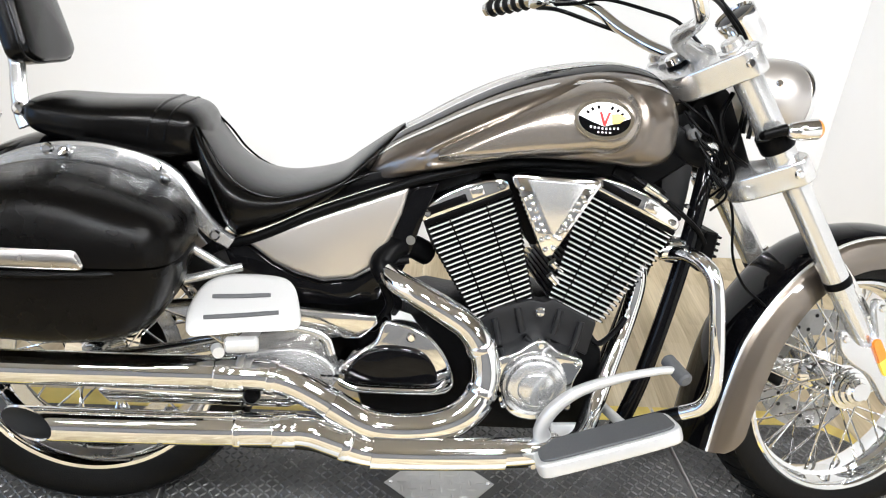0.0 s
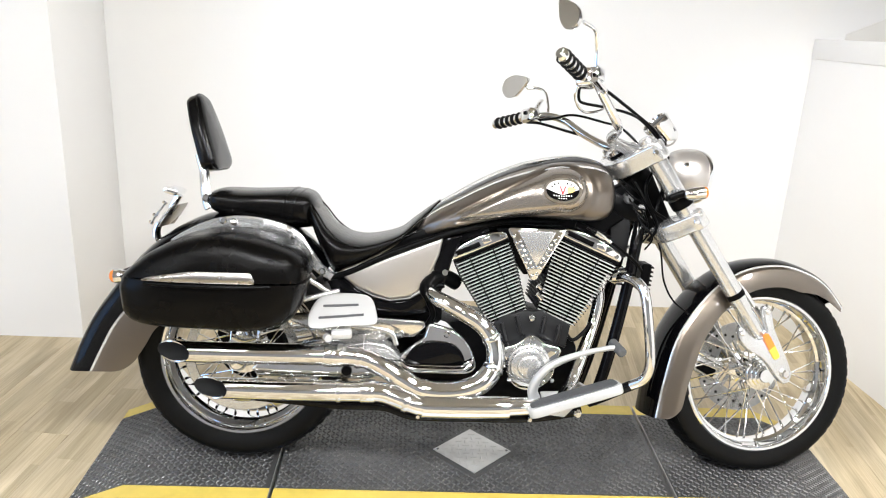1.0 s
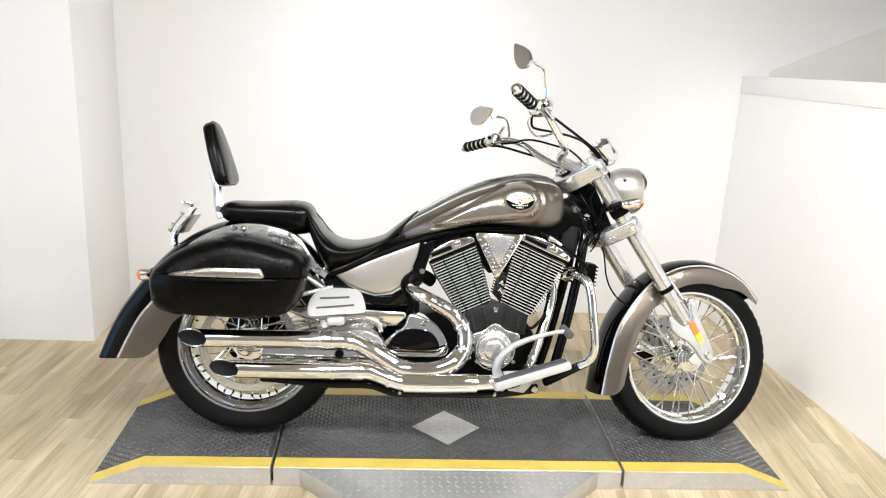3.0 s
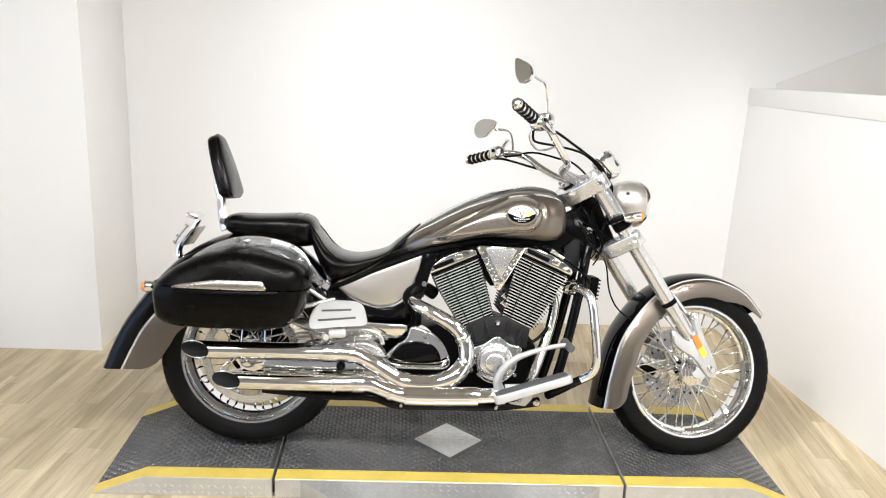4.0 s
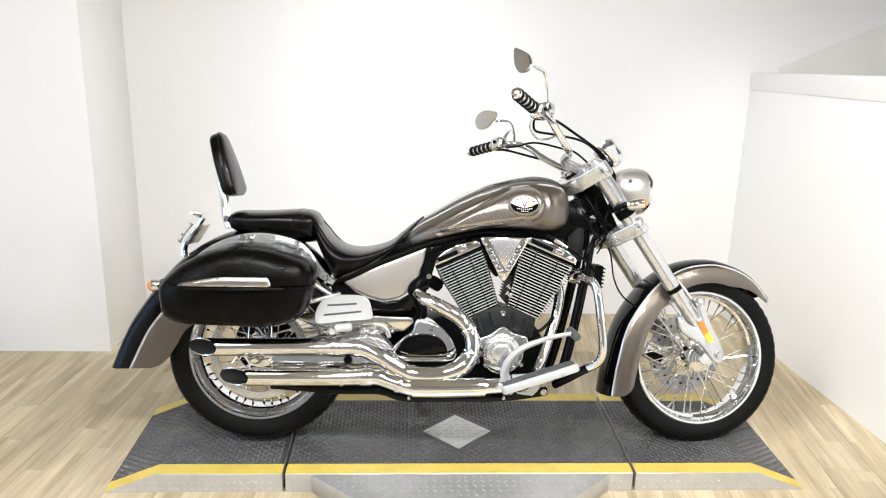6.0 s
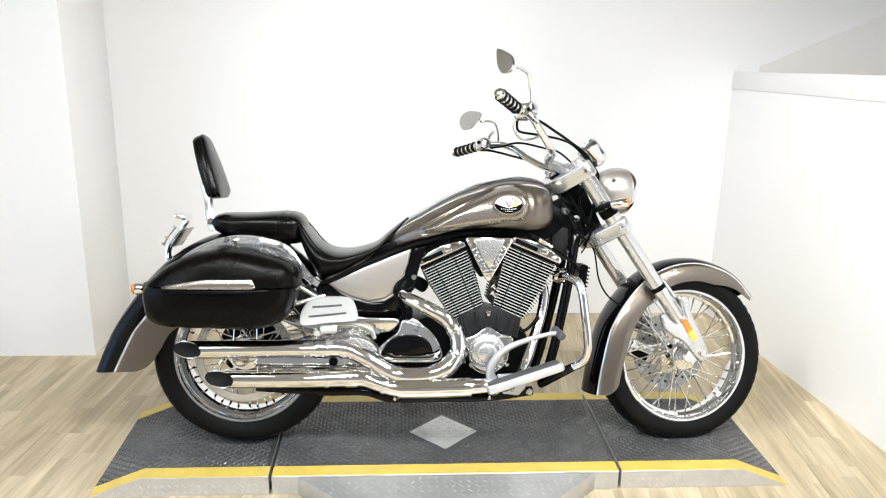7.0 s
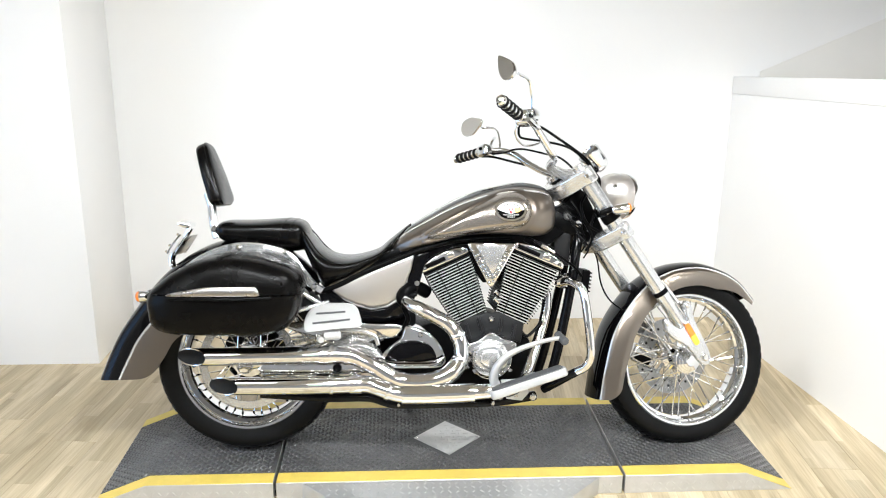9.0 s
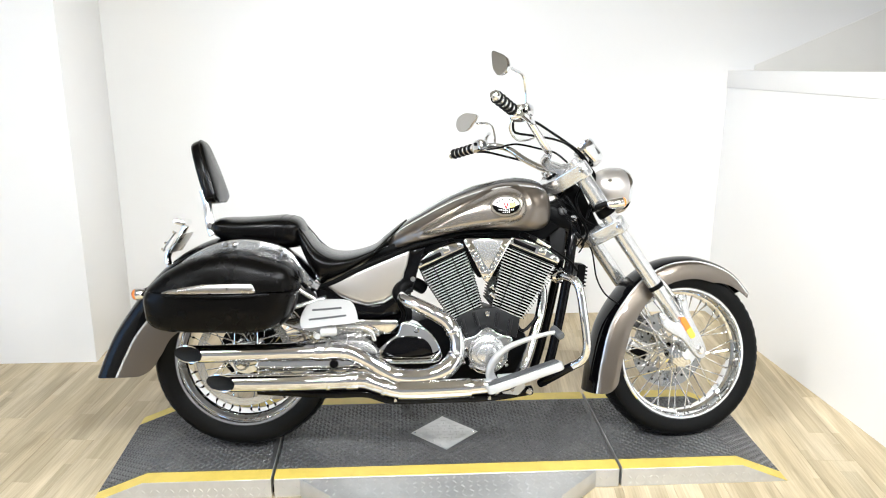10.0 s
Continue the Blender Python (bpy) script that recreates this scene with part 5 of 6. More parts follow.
for side in (-1, 1):
    tm = facing((-1.042, side * 0.200, 0.583), (-1, 0, -0.08))
    ts = part("turn_signal", rod((-1.045, side * 0.10, 0.585), (-1.048, side * 0.195, 0.585), 0.009, 12), PLASTIC, moto, "chrome bullet turn signal")
    part("signal_shell", lathe([tuple(v) for v in curve([(1e-4, -0.022), (0.012, -0.018), (0.019, -0.006), (0.021, 0.012)], 14)], 28), CHROME, ts, "chrome shell", tm)
    part("signal_lens", lathe([(1e-4, 0.028), (0.011, 0.026), (0.017, 0.021), (0.0205, 0.012), (1e-4, 0.012)], 28), AMBER, ts, "amber lens", tm)

# -- frame and side cover
cover_o = [(-0.425, 0.594), (-0.360, 0.625), (-0.298, 0.651), (-0.179, 0.700), (-0.126, 0.718), (-0.137, 0.664), (-0.160, 0.604), (-0.190, 0.556), (-0.222, 0.534), (-0.280, 0.525), (-0.330, 0.538), (-0.375, 0.558)]
part("side_cover", prism(cover_o, -0.092, -0.140, 0.012, 4), SILVER_PAINT, moto, "champagne metallic side cover", sharp=50)
for side in (-1, 1):
    fr = part("frame_tube", sweep([(-0.475, side * 0.125, 0.580), (-0.400, side * 0.135, 0.605), (-0.300, side * 0.138, 0.655), (-0.180, side * 0.138, 0.704), (-0.080, side * 0.125, 0.738), (0.060, side * 0.11, 0.768), (0.25, side * 0.085, 0.775), (0.40, side * 0.05, 0.80)], 0.0095, 60, 14), SATIN_BLACK, moto, "black frame top tube")
    part("frame_rail", sweep([(-0.660, side * 0.185, 0.240), (-0.545, side * 0.19, 0.232), (-0.420, side * 0.20, 0.226), (-0.290, side * 0.21, 0.228), (-0.230, side * 0.215, 0.212), (-0.185, side * 0.22, 0.205), (0.0, side * 0.22, 0.204), (0.16, side * 0.21, 0.206), (0.30, side * 0.16, 0.210)], 0.017, 60, 14), GLOSS, fr, "black lower frame rail")
    part("down_tube", sweep([(0.480, side * 0.045, 0.800), (0.464, side * 0.070, 0.72), (0.444, side * 0.085, 0.60), (0.416, side * 0.095, 0.46), (0.384, side * 0.100, 0.32), (0.352, side * 0.100, 0.215)], 0.0175, 50, 14), GLOSS, fr, "black frame down tube")
part("frame_backbone", bevelled(prism([(-0.150, 0.690), (-0.050, 0.728), (0.060, 0.748), (0.220, 0.752), (0.350, 0.738), (0.420, 0.790), (0.380, 0.815), (0.200, 0.800), (0.0, 0.795), (-0.150, 0.745)], -0.095, 0.095, 0), 0.006, 1), PLASTIC, moto, "black frame backbone under the tank")
part("seat_base", prism([(-0.455, 0.592), (-0.300, 0.660), (-0.180, 0.708), (-0.060, 0.745), (0.020, 0.780), (-0.060, 0.775), (-0.150, 0.745), (-0.215, 0.728), (-0.300, 0.690), (-0.420, 0.640)], -0.100, 0.100, 0.004), PLASTIC, moto, "black plastic seat base over the frame")
part("inner_frame", prism([(-0.385, 0.500), (-0.120, 0.500), (-0.120, 0.345), (-0.240, 0.325), (-0.350, 0.330), (-0.392, 0.400)], -0.072, 0.072, 0.006), SATIN_BLACK, moto, "black inner frame and battery tray")
part("swingarm_pivot_cover", prism([(-0.475, 0.600), (-0.425, 0.592), (-0.375, 0.552), (-0.330, 0.530), (-0.280, 0.518), (-0.222, 0.526), (-0.185, 0.548), (-0.155, 0.604), (-0.130, 0.712), (-0.070, 0.726), (-0.098, 0.650), (-0.118, 0.575), (-0.155, 0.490), (-0.230, 0.474), (-0.320, 0.474), (-0.430, 0.495)], -0.085, -0.128, 0.006), GLOSS, moto, "black frame side plate")
for side in (-1, 1):
    part("swingarm", sweep([(-0.240, side * 0.11, 0.430), (-0.400, side * 0.118, 0.400), (-0.560, side * 0.122, 0.360), (-0.745, side * 0.122, 0.326)], [0.026, 0.026, 0.024, 0.026], 30, 16, flat=0.6), DULL_CHROME, moto, "bright swingarm")
part("axle_cover", lathe([(1e-4, 0.020), (0.020, 0.018), (0.028, 0.010), (0.030, 0), (1e-4, 0)], 28, facing((-0.722, -0.138, 0.327), (0, -1, 0))), CHROME, moto, "chrome rear axle cover")
bracket_o = [(-0.585, 0.470), (-0.575, 0.481), (-0.458, 0.489), (-0.281, 0.476), (-0.175, 0.472), (-0.170, 0.455), (-0.202, 0.424), (-0.235, 0.422), (-0.250, 0.440), (-0.270, 0.425), (-0.300, 0.400), (-0.380, 0.396), (-0.460, 0.402), (-0.520, 0.440)]
hanger = part("muffler_hanger", prism(bracket_o, -0.150, -0.170, 0.005), DULL_CHROME, moto, "polished pipe and footboard hanger")
part("hanger_plate", prism([(-0.660, 0.338), (-0.640, 0.360), (-0.330, 0.360), (-0.290, 0.330), (-0.330, 0.316), (-0.640, 0.316)], -0.235, -0.250, 0.004), CHROME, hanger, "chrome plate between the pipes")
part("hanger_knob", lathe([(1e-4, 0.014), (0.012, 0.012), (0.016, 0.006), (0.016, 0), (1e-4, 0)], 20, facing((-0.392, -0.250, 0.340), (0, -1, 0))), PLASTIC, hanger, "black rubber mount")
part("hanger_strap", sweep([(-0.385, -0.222, 0.462), (-0.310, -0.222, 0.458), (-0.268, -0.222, 0.443), (-0.254, -0.222, 0.412)], 0.0075, 24, 10, flat=0.6), SATIN, hanger, "pale bent strap")

# -- engine
def fin_stack(name, base, top, w_base, w_top, depth, count, label):
    """A finned cylinder: black core, bright fin edges, stud lines, chrome head cover."""
    base, top = np.array(base), np.array(top)
    axis = (top - base) / np.linalg.norm(top - base)
    across = np.array((axis[1], -axis[0]))
    length = np.linalg.norm(top - base)

    def frame_at(s):
        p = base + axis * s * length
        return Matrix(((across[0], 0, axis[0], p[0]), (0, 1, 0, 0), (across[1], 0, axis[1], p[1]), (0, 0, 0, 1)))

    core = part(name, skin([[(x * (w_base if z == 0 else w_top) * 0.47, y * depth * 0.93, z * length) for x, y in ((-1, -1), (1, -1), (1, 1), (-1, 1))] for z in (0, 1)]), SATIN_BLACK, moto, label, frame_at(0))
    first_fin = first_edge = None
    for k in range(count):
        s = (k + 0.5) / count
        w = w_base + (w_top - w_base) * min(1, s * 1.25)
        if first_fin is None:
            fin_bm = bevelled(box(1, 1, 0.0036, 0), 0.0008, 1)
            first_fin = part("cooling_fin", fin_bm, SATIN_BLACK, core)
            first_fin.matrix_basis = frame_at(s) @ Matrix.Diagonal((w * 1.045, 2 * depth, 1, 1))
            first_edge = part("fin_edge", bevelled(box(1, 0.0018, 0.0033, 0), 0.0006, 1), MACHINED, core)
            first_edge.matrix_basis = frame_at(s) @ Matrix.Translation((0, -depth - 0.0006, 0)) @ Matrix.Diagonal((w * 0.985, 1, 1, 1))
        else:
            piece("cooling_fin", first_fin.data, core, frame_at(s) @ Matrix.Diagonal((w * 1.045, 2 * depth, 1, 1)))
            piece("fin_edge", first_edge.data, core, frame_at(s) @ Matrix.Translation((0, -depth - 0.0006, 0)) @ Matrix.Diagonal((w * 0.985, 1, 1, 1)))
    for off in (-0.23, 0.20):
        part("stud_line", rod((off * w_base * 1.15, -depth - 0.0005, 0.004), (off * w_top * 1.02, -depth - 0.0005, length), 0.0019, 8), SATIN_BLACK, core, "", frame_at(0))
    hm = frame_at(1.0)
    wt = w_top
    arch = [(-0.53 * wt, 0.010), (0.53 * wt, 0.010), (0.535 * wt, 0.026), (0.47 * wt, 0.037), (0.30 * wt, 0.045), (0.05 * wt, 0.050), (-0.22 * wt, 0.047), (-0.44 * wt, 0.038), (-0.535 * wt, 0.026)]
    head = part("rocker_cover", prism(arch, -depth * 0.99, depth * 0.99, 0.005, 3), CHROME, core, "arched chrome rocker cover", hm)
    # a black panel draws the dark reflection on the chrome cover
    part("rocker_recess", bevelled(box(wt * 0.46, 0.006, 0.016, 0), 0.0025, 2), SATIN_BLACK, head, "black panel standing in for a dark reflection", hm @ Matrix.Translation((-0.20 * wt, -depth * 0.99, 0.027)))
    part("rocker_clip", bevelled(box(wt * 0.15, 0.010, 0.018, 0), 0.003, 2), DULL_CHROME, head, "bright clip", hm @ Matrix.Translation((0.16 * wt, -depth * 1.0, 0.030)))
    part("head_gasket", box(w_top * 1.04, 2 * depth, 0.009, 0.001), SATIN_BLACK, core, "", hm @ Matrix.Translation((0, 0, 0.006)))
    part("rocker_cap", bevelled(box(w_top * 0.62, 2 * depth * 0.80, 0.024, 0), 0.006, 2), SATIN_BLACK, head, "black cap", hm @ Matrix.Translation((-0.006, 0, 0.060)))
    for x in (-0.40, 0.40):
        part("head_bolt", lathe([(1e-4, 0.006), (0.005, 0.006), (0.007, 0.004), (0.007, 0), (1e-4, 0)], 6, facing((w_top * x * 1.1, -depth * 0.99, 0.024), (0, -1, 0))), DULL_CHROME, head, "", hm)
    return core


DEPTH = 0.125
fin_stack("rear_cylinder", (0.078, 0.479), (-0.011, 0.674), 0.118, 0.170, DEPTH, 21, "finned black rear cylinder with bright fin edges")
fin_stack("front_cylinder", (0.218, 0.483), (0.305, 0.687), 0.122, 0.192, DEPTH, 21, "finned black front cylinder with bright fin edges")
case = part("crankcase", bevelled(prism([(-0.180, 0.220), (0.260, 0.215), (0.300, 0.300), (0.290, 0.400), (0.250, 0.455), (0.150, 0.490), (0.040, 0.455), (-0.060, 0.470), (-0.180, 0.440), (-0.220, 0.340)], -0.118, 0.13, 0), 0.012, 2), SATIN_BLACK, moto, "satin black crankcase")
part("cylinder_base", prism([(0.026, 0.458), (0.060, 0.486), (0.128, 0.508), (0.150, 0.503), (0.172, 0.510), (0.264, 0.466), (0.252, 0.394), (0.149, 0.437), (0.046, 0.388)], -0.10, -0.136, 0.004), ENGINE_GREY, case, "ribbed black cylinder base")
for a, b in (((0.056, 0.466), (0.070, 0.414)), ((0.100, 0.490), (0.114, 0.440)), ((0.186, 0.490), (0.178, 0.440)), ((0.232, 0.466), (0.222, 0.412))):
    part("base_rib", sweep([(a[0], -0.136, a[1]), ((a[0] + b[0]) / 2, -0.140, (a[1] + b[1]) / 2), (b[0], -0.136, b[1])], 0.007, 10, 10), ENGINE_GREY, case)
part("joint_bolt", lathe([(1e-4, 0.010), (0.007, 0.009), (0.0105, 0.005), (0.0105, 0), (1e-4, 0)], 20, facing((0.146, -0.137, 0.484), (0, -1, 0))), CHROME, case)
cam_o = round_outline([(0.050, 0.398), (0.095, 0.418), (0.140, 0.446), (0.182, 0.422), (0.228, 0.406), (0.216, 0.365), (0.206, 0.320), (0.172, 0.288), (0.137, 0.278), (0.098, 0.290), (0.076, 0.322), (0.070, 0.362)], 64)
cam_cover = part("cam_cover", prism(cam_o, -0.112, -0.195, 0.014, 4), CHROME, case, "chrome cam cover")
part("cam_dome", lathe([(1e-4, 0.040), (0.028, 0.039), (0.034, 0.036), (0.036, 0.030), (0.048, 0.029), (0.054, 0.026), (0.057, 0.018), (0.062, 0.016), (0.065, 0.008), (0.065, 0), (1e-4, 0)], 56, facing((0.134, -0.193, 0.358), (0, -1, 0))), SATIN, cam_cover, "round stepped chrome cover")
for x, z in ((0.140, 0.436), (0.062, 0.396), (0.218, 0.398), (0.206, 0.312), (0.080, 0.312)):
    part("cover_bolt", lathe([(1e-4, 0.008), (0.005, 0.008), (0.007, 0.006), (0.007, 0), (1e-4, 0)], 12, facing((x, -0.194, z), (0, -1, 0))), CHROME, cam_cover)
for x, z, r in ((0.066, 0.336, 0.013), (0.060, 0.308, 0.010), (0.034, 0.296, 0.010), (0.090, 0.290, 0.008)):
    part("case_plug", lathe([(1e-4, 0.012), (r * 0.7, 0.012), (r, 0.008), (r, 0), (1e-4, 0)], 18, facing((x, -0.118, z), (0, -1, 0))), DULL_CHROME, case)
# gearbox covers
body_o = round_outline([(-0.246, 0.352), (-0.236, 0.378), (-0.206, 0.405), (-0.176, 0.428), (-0.164, 0.462), (-0.148, 0.470), (-0.085, 0.450), (-0.045, 0.412), (-0.022, 0.365), (-0.022, 0.336), (-0.050, 0.322), (-0.130, 0.320), (-0.205, 0.322), (-0.238, 0.334)], 72)
gear = part("gearbox_cover", prism(body_o, -0.11, -0.192, 0.014, 5), CHROME, moto, "chrome gearbox cover with a glossy black window")
box_o = round_outline([(-0.230, 0.358), (-0.206, 0.398), (-0.168, 0.418), (-0.120, 0.419), (-0.086, 0.411), (-0.062, 0.387), (-0.054, 0.358), (-0.075, 0.350), (-0.150, 0.349), (-0.215, 0.350)], 56)
part("gearbox_window", prism(box_o, -0.17, -0.206, 0.016, 5), GLOSS, gear, "glossy black domed window")
part("gearbox_lip", sweep([(-0.238, -0.188, 0.346), (-0.205, -0.196, 0.336), (-0.130, -0.198, 0.334), (-0.060, -0.196, 0.336), (-0.036, -0.190, 0.352)], 0.0075, 40, 12), CHROME, gear, "rolled chrome lower edge")
part("shroud_bolt", lathe([(1e-4, 0.008), (0.006, 0.008), (0.009, 0.005), (0.009, 0), (1e-4, 0)], 14, facing((-0.109, -0.190, 0.440), (0, -1, 0))), CHROME, gear)
start_o = round_outline([(-0.462, 0.382), (-0.405, 0.402), (-0.340, 0.414), (-0.285, 0.405), (-0.250, 0.380), (-0.244, 0.345), (-0.275, 0.328), (-0.340, 0.335), (-0.420, 0.360)], 48)
part("starter_cover", prism(start_o, -0.13, -0.205, 0.024, 6), SATIN, gear, "satin silver starter cover", sharp=60)
for k in range(3):
    part("starter_slot", box(0.010, 0.006, 0.004, 0.001), PLASTIC, gear, "", Matrix.Translation((-0.268 + 0.012 * k, -0.203, 0.362)))
# the riveted triangle between the cylinders
tri_o = [(0.058, 0.752), (0.066, 0.757), (0.222, 0.755), (0.229, 0.748), (0.150, 0.606), (0.140, 0.601), (0.131, 0.608)]
tri = part("intake_cover", prism(tri_o, -0.110, -0.166, 0.005, 2), CHROME, moto, "riveted chrome triangle cover")
part("intake_face", prism([(0.086, 0.751), (0.199, 0.750), (0.145, 0.645)], -0.160, -0.176, 0.004), SATIN, tri, "satin triangular plate")
part("intake_back", prism([(0.030, 0.748), (0.258, 0.748), (0.180, 0.615), (0.118, 0.610)], -0.108, 0.10, 0.004), SATIN_BLACK, tri, "black housing behind the cover")
rivet = None
for (x0, z0), (x1, z1) in (((0.0765, 0.732), (0.135, 0.618)), ((0.0955, 0.717), (0.136, 0.641)), ((0.2095, 0.734), (0.149, 0.622)), ((0.1935, 0.724), (0.151, 0.644))):
    for k in range(7):
        x, z = x0 + (x1 - x0) * k / 6, z0 + (z1 - z0) * k / 6
        mm = facing((x, -0.166, z), (0, -1, 0))
        if rivet is None:
            rivet = part("rivet", lathe([(1e-4, 0.0056), (0.0030, 0.0046), (0.0052, 0.0022), (0.0056, 0), (1e-4, 0)], 12), CHROME, tri)
            rivet.matrix_basis = mm
        else:
            piece("rivet", rivet.data, tri, mm)
# carburettor side of things behind and below
part("exhaust_elbow", sweep([(-0.080, -0.070, 0.572), (-0.115, -0.095, 0.592), (-0.152, -0.125, 0.590), (-0.170, -0.145, 0.566), (-0.158, -0.160, 0.548)], 0.0235, 26, 14), PLASTIC, moto, "black exhaust elbow")
part("oil_line", sweep([(-0.120, -0.13, 0.575), (-0.155, -0.135, 0.565), (-0.165, -0.14, 0.530), (-0.150, -0.145, 0.490), (-0.165, -0.14, 0.455)], 0.009, 30, 10), PLASTIC, moto, "black hose")
part("fuel_rail", joined(rod((-0.105, -0.10, 0.618), (-0.135, -0.10, 0.620), 0.010, 14), rod((-0.118, -0.12, 0.612), (-0.118, -0.130, 0.612), 0.009, 16)), BRUSHED, moto, "small bright fitting")
part("tappet_tube", joined(rod((0.165, -0.11, 0.580), (0.185, -0.11, 0.560), 0.011, 12), rod((0.160, -0.12, 0.555), (0.176, -0.12, 0.540), 0.009, 12)), DULL_CHROME, moto, "bright pipe fittings")
part("ignition_coil", bevelled(prism([(0.381, 0.794), (0.447, 0.794), (0.445, 0.728), (0.440, 0.664), (0.390, 0.667), (0.386, 0.728)], -0.055, 0.055, 0), 0.005, 2), ENGINE_GREY, moto, "dark grey coil box ahead of the engine")
reg_m = Matrix.Translation((0.500, -0.030, 0.606)) @ pose(0, 0, 0, 0, 6, 0)
regulator = part("regulator", bevelled(box(0.030, 0.080, 0.086, 0), 0.004, 1), SATIN_BLACK, moto, "black ribbed regulator on the down tubes", reg_m)
for k in range(6):
    part("regulator_rib", box(0.010, 0.078, 0.005, 0.001), SATIN_BLACK, regulator, "", reg_m @ Matrix.Translation((0.017, 0, -0.034 + 0.0136 * k)))
neck = part("frame_neck", bevelled(prism([(0.350, 0.815), (0.372, 0.870), (0.420, 0.885), (0.470, 0.955), (0.505, 0.930), (0.590, 0.760), (0.560, 0.735), (0.470, 0.760), (0.440, 0.800)], -0.040, 0.040, 0), 0.008, 2), SATIN_BLACK, moto, "black frame neck")
part("neck_bolt", lathe([(1e-4, 0.010), (0.009, 0.010), (0.0125, 0.007), (0.0125, -0.014), (1e-4, -0.014)], 20, facing((0.470, -0.070, 0.819), (0, -1, 0))), SATIN, neck)
part("neck_cover", bevelled(prism([(0.345, 0.850), (0.385, 0.868), (0.440, 0.842), (0.492, 0.800), (0.470, 0.772), (0.400, 0.792), (0.372, 0.800)], -0.062, 0.062, 0), 0.008, 2), PLASTIC, neck, "black plastic neck cover")

# -- exhaust pipes
def muffler(name, path, radii, end_x, cut, label):
    """A pipe whose open end is cut slanting to the outside, with a dark bore."""
    n = 90
    p = along(path, n)
    r = np.interp(np.linspace(0, 1, n), np.linspace(0, 1, len(radii)), radii)
    tan = np.gradient(p, axis=0)
    tan /= np.linalg.norm(tan, axis=1)[:, None]
    side = np.array((0.0, -1.0, 0.0))
    rings, bore = [], []
    for i in range(n):
        side = np.array((0.0, -1.0, 0.0)) + tan[i] * tan[i][1]
        side /= np.linalg.norm(side)
        up = np.cross(side, tan[i])
        ring, inner = [], []
        for a in np.linspace(0, 2 * math.pi, 28, endpoint=False):
            q = p[i] + r[i] * (math.cos(a) * side + math.sin(a) * up)
            q2 = p[i] + (r[i] - 0.004) * (math.cos(a) * side + math.sin(a) * up)
            if i >= n - 6:
                k = (i - (n - 6)) / 5
                sh = cut * math.cos(a) * k
                q, q2 = q + np.array((sh, 0, 0)), q2 + np.array((sh, 0, 0))
            ring.append(q)
            inner.append(q2)
        rings.append(ring)
        if i >= n - 14:
            bore.append(inner)
    body = part(name, skin(rings + [bore[-1]], cap=False), CHROME, moto, label)
    part("bore", skin(bore, cap=False), DARK_GAP, body, "black bore")
    part("baffle", skin([[q * 0.999 + np.array((0, 0.0003, 0.0003)) for q in bore[0]], [np.mean(bore[0], axis=0) + (q - np.mean(bore[0], axis=0)) * 0.02 for q in bore[0]]], cap=False), DARK_GAP, body)
    return body, p


up_path = [(-0.164, -0.150, 0.556), (-0.143, -0.180, 0.545), (-0.108, -0.200, 0.531), (-0.060, -0.215, 0.509), (-0.004, -0.225, 0.474), (0.027, -0.235, 0.424), (0.028, -0.246, 0.367), (-0.010, -0.264, 0.320), (-0.070, -0.268, 0.297), (-0.150, -0.27, 0.294), (-0.203, -0.27, 0.308), (-0.279, -0.27, 0.354), (-0.335, -0.27, 0.381), (-0.392, -0.27, 0.389), (-0.560, -0.27, 0.389), (-0.720, -0.27, 0.388), (-0.872, -0.27, 0.388)]
upper, up_p = muffler("upper_exhaust", up_path, [0.022, 0.024, 0.026, 0.027, 0.027, 0.027, 0.027, 0.028, 0.028, 0.029, 0.030, 0.030, 0.030, 0.030, 0.030], -0.87, 0.052, "polished chrome upper exhaust, slash cut")
low_path = [(0.342, -0.07, 0.600), (0.356, -0.08, 0.545), (0.344, -0.09, 0.470), (0.311, -0.12, 0.385), (0.268, -0.17, 0.300), (0.215, -0.25, 0.262), (0.122, -0.285, 0.262), (-0.032, -0.29, 0.257), (-0.140, -0.29, 0.256), (-0.190, -0.29, 0.259), (-0.250, -0.29, 0.280), (-0.298, -0.29, 0.294), (-0.400, -0.29, 0.293), (-0.561, -0.29, 0.292), (-0.765, -0.29, 0.293)]
lower, low_p = muffler("lower_exhaust", low_path, [0.018, 0.018, 0.019, 0.022, 0.026, 0.028, 0.028, 0.029, 0.030, 0.030, 0.030], -0.76, 0.052, "polished chrome lower exhaust, slash cut")


def collar(p, at, r, width, parent):
    """A clamp band round a pipe."""
    i = int(at * (len(p) - 1))
    t = Vector(p[i + 1] - p[i - 1])
    part("pipe_clamp", lathe([(r - 0.003, -width / 2), (r + 0.0022, -width / 2), (r + 0.003, -width / 2 + 0.002), (r + 0.003, width / 2 - 0.002), (r + 0.0022, width / 2), (r - 0.003, width / 2)], 28, facing(p[i], t)), CHROME, parent, "chrome clamp band")


for at, r, wd in ((0.20, 0.027, 0.014), (0.26, 0.027, 0.014), (0.60, 0.030, 0.016), (0.66, 0.030, 0.050)):
    collar(up_p, at, r, wd, upper)
for at, r, wd in ((0.62, 0.029, 0.014), (0.70, 0.030, 0.040), (0.76, 0.030, 0.012)):
    collar(low_p, at, r, wd, lower)


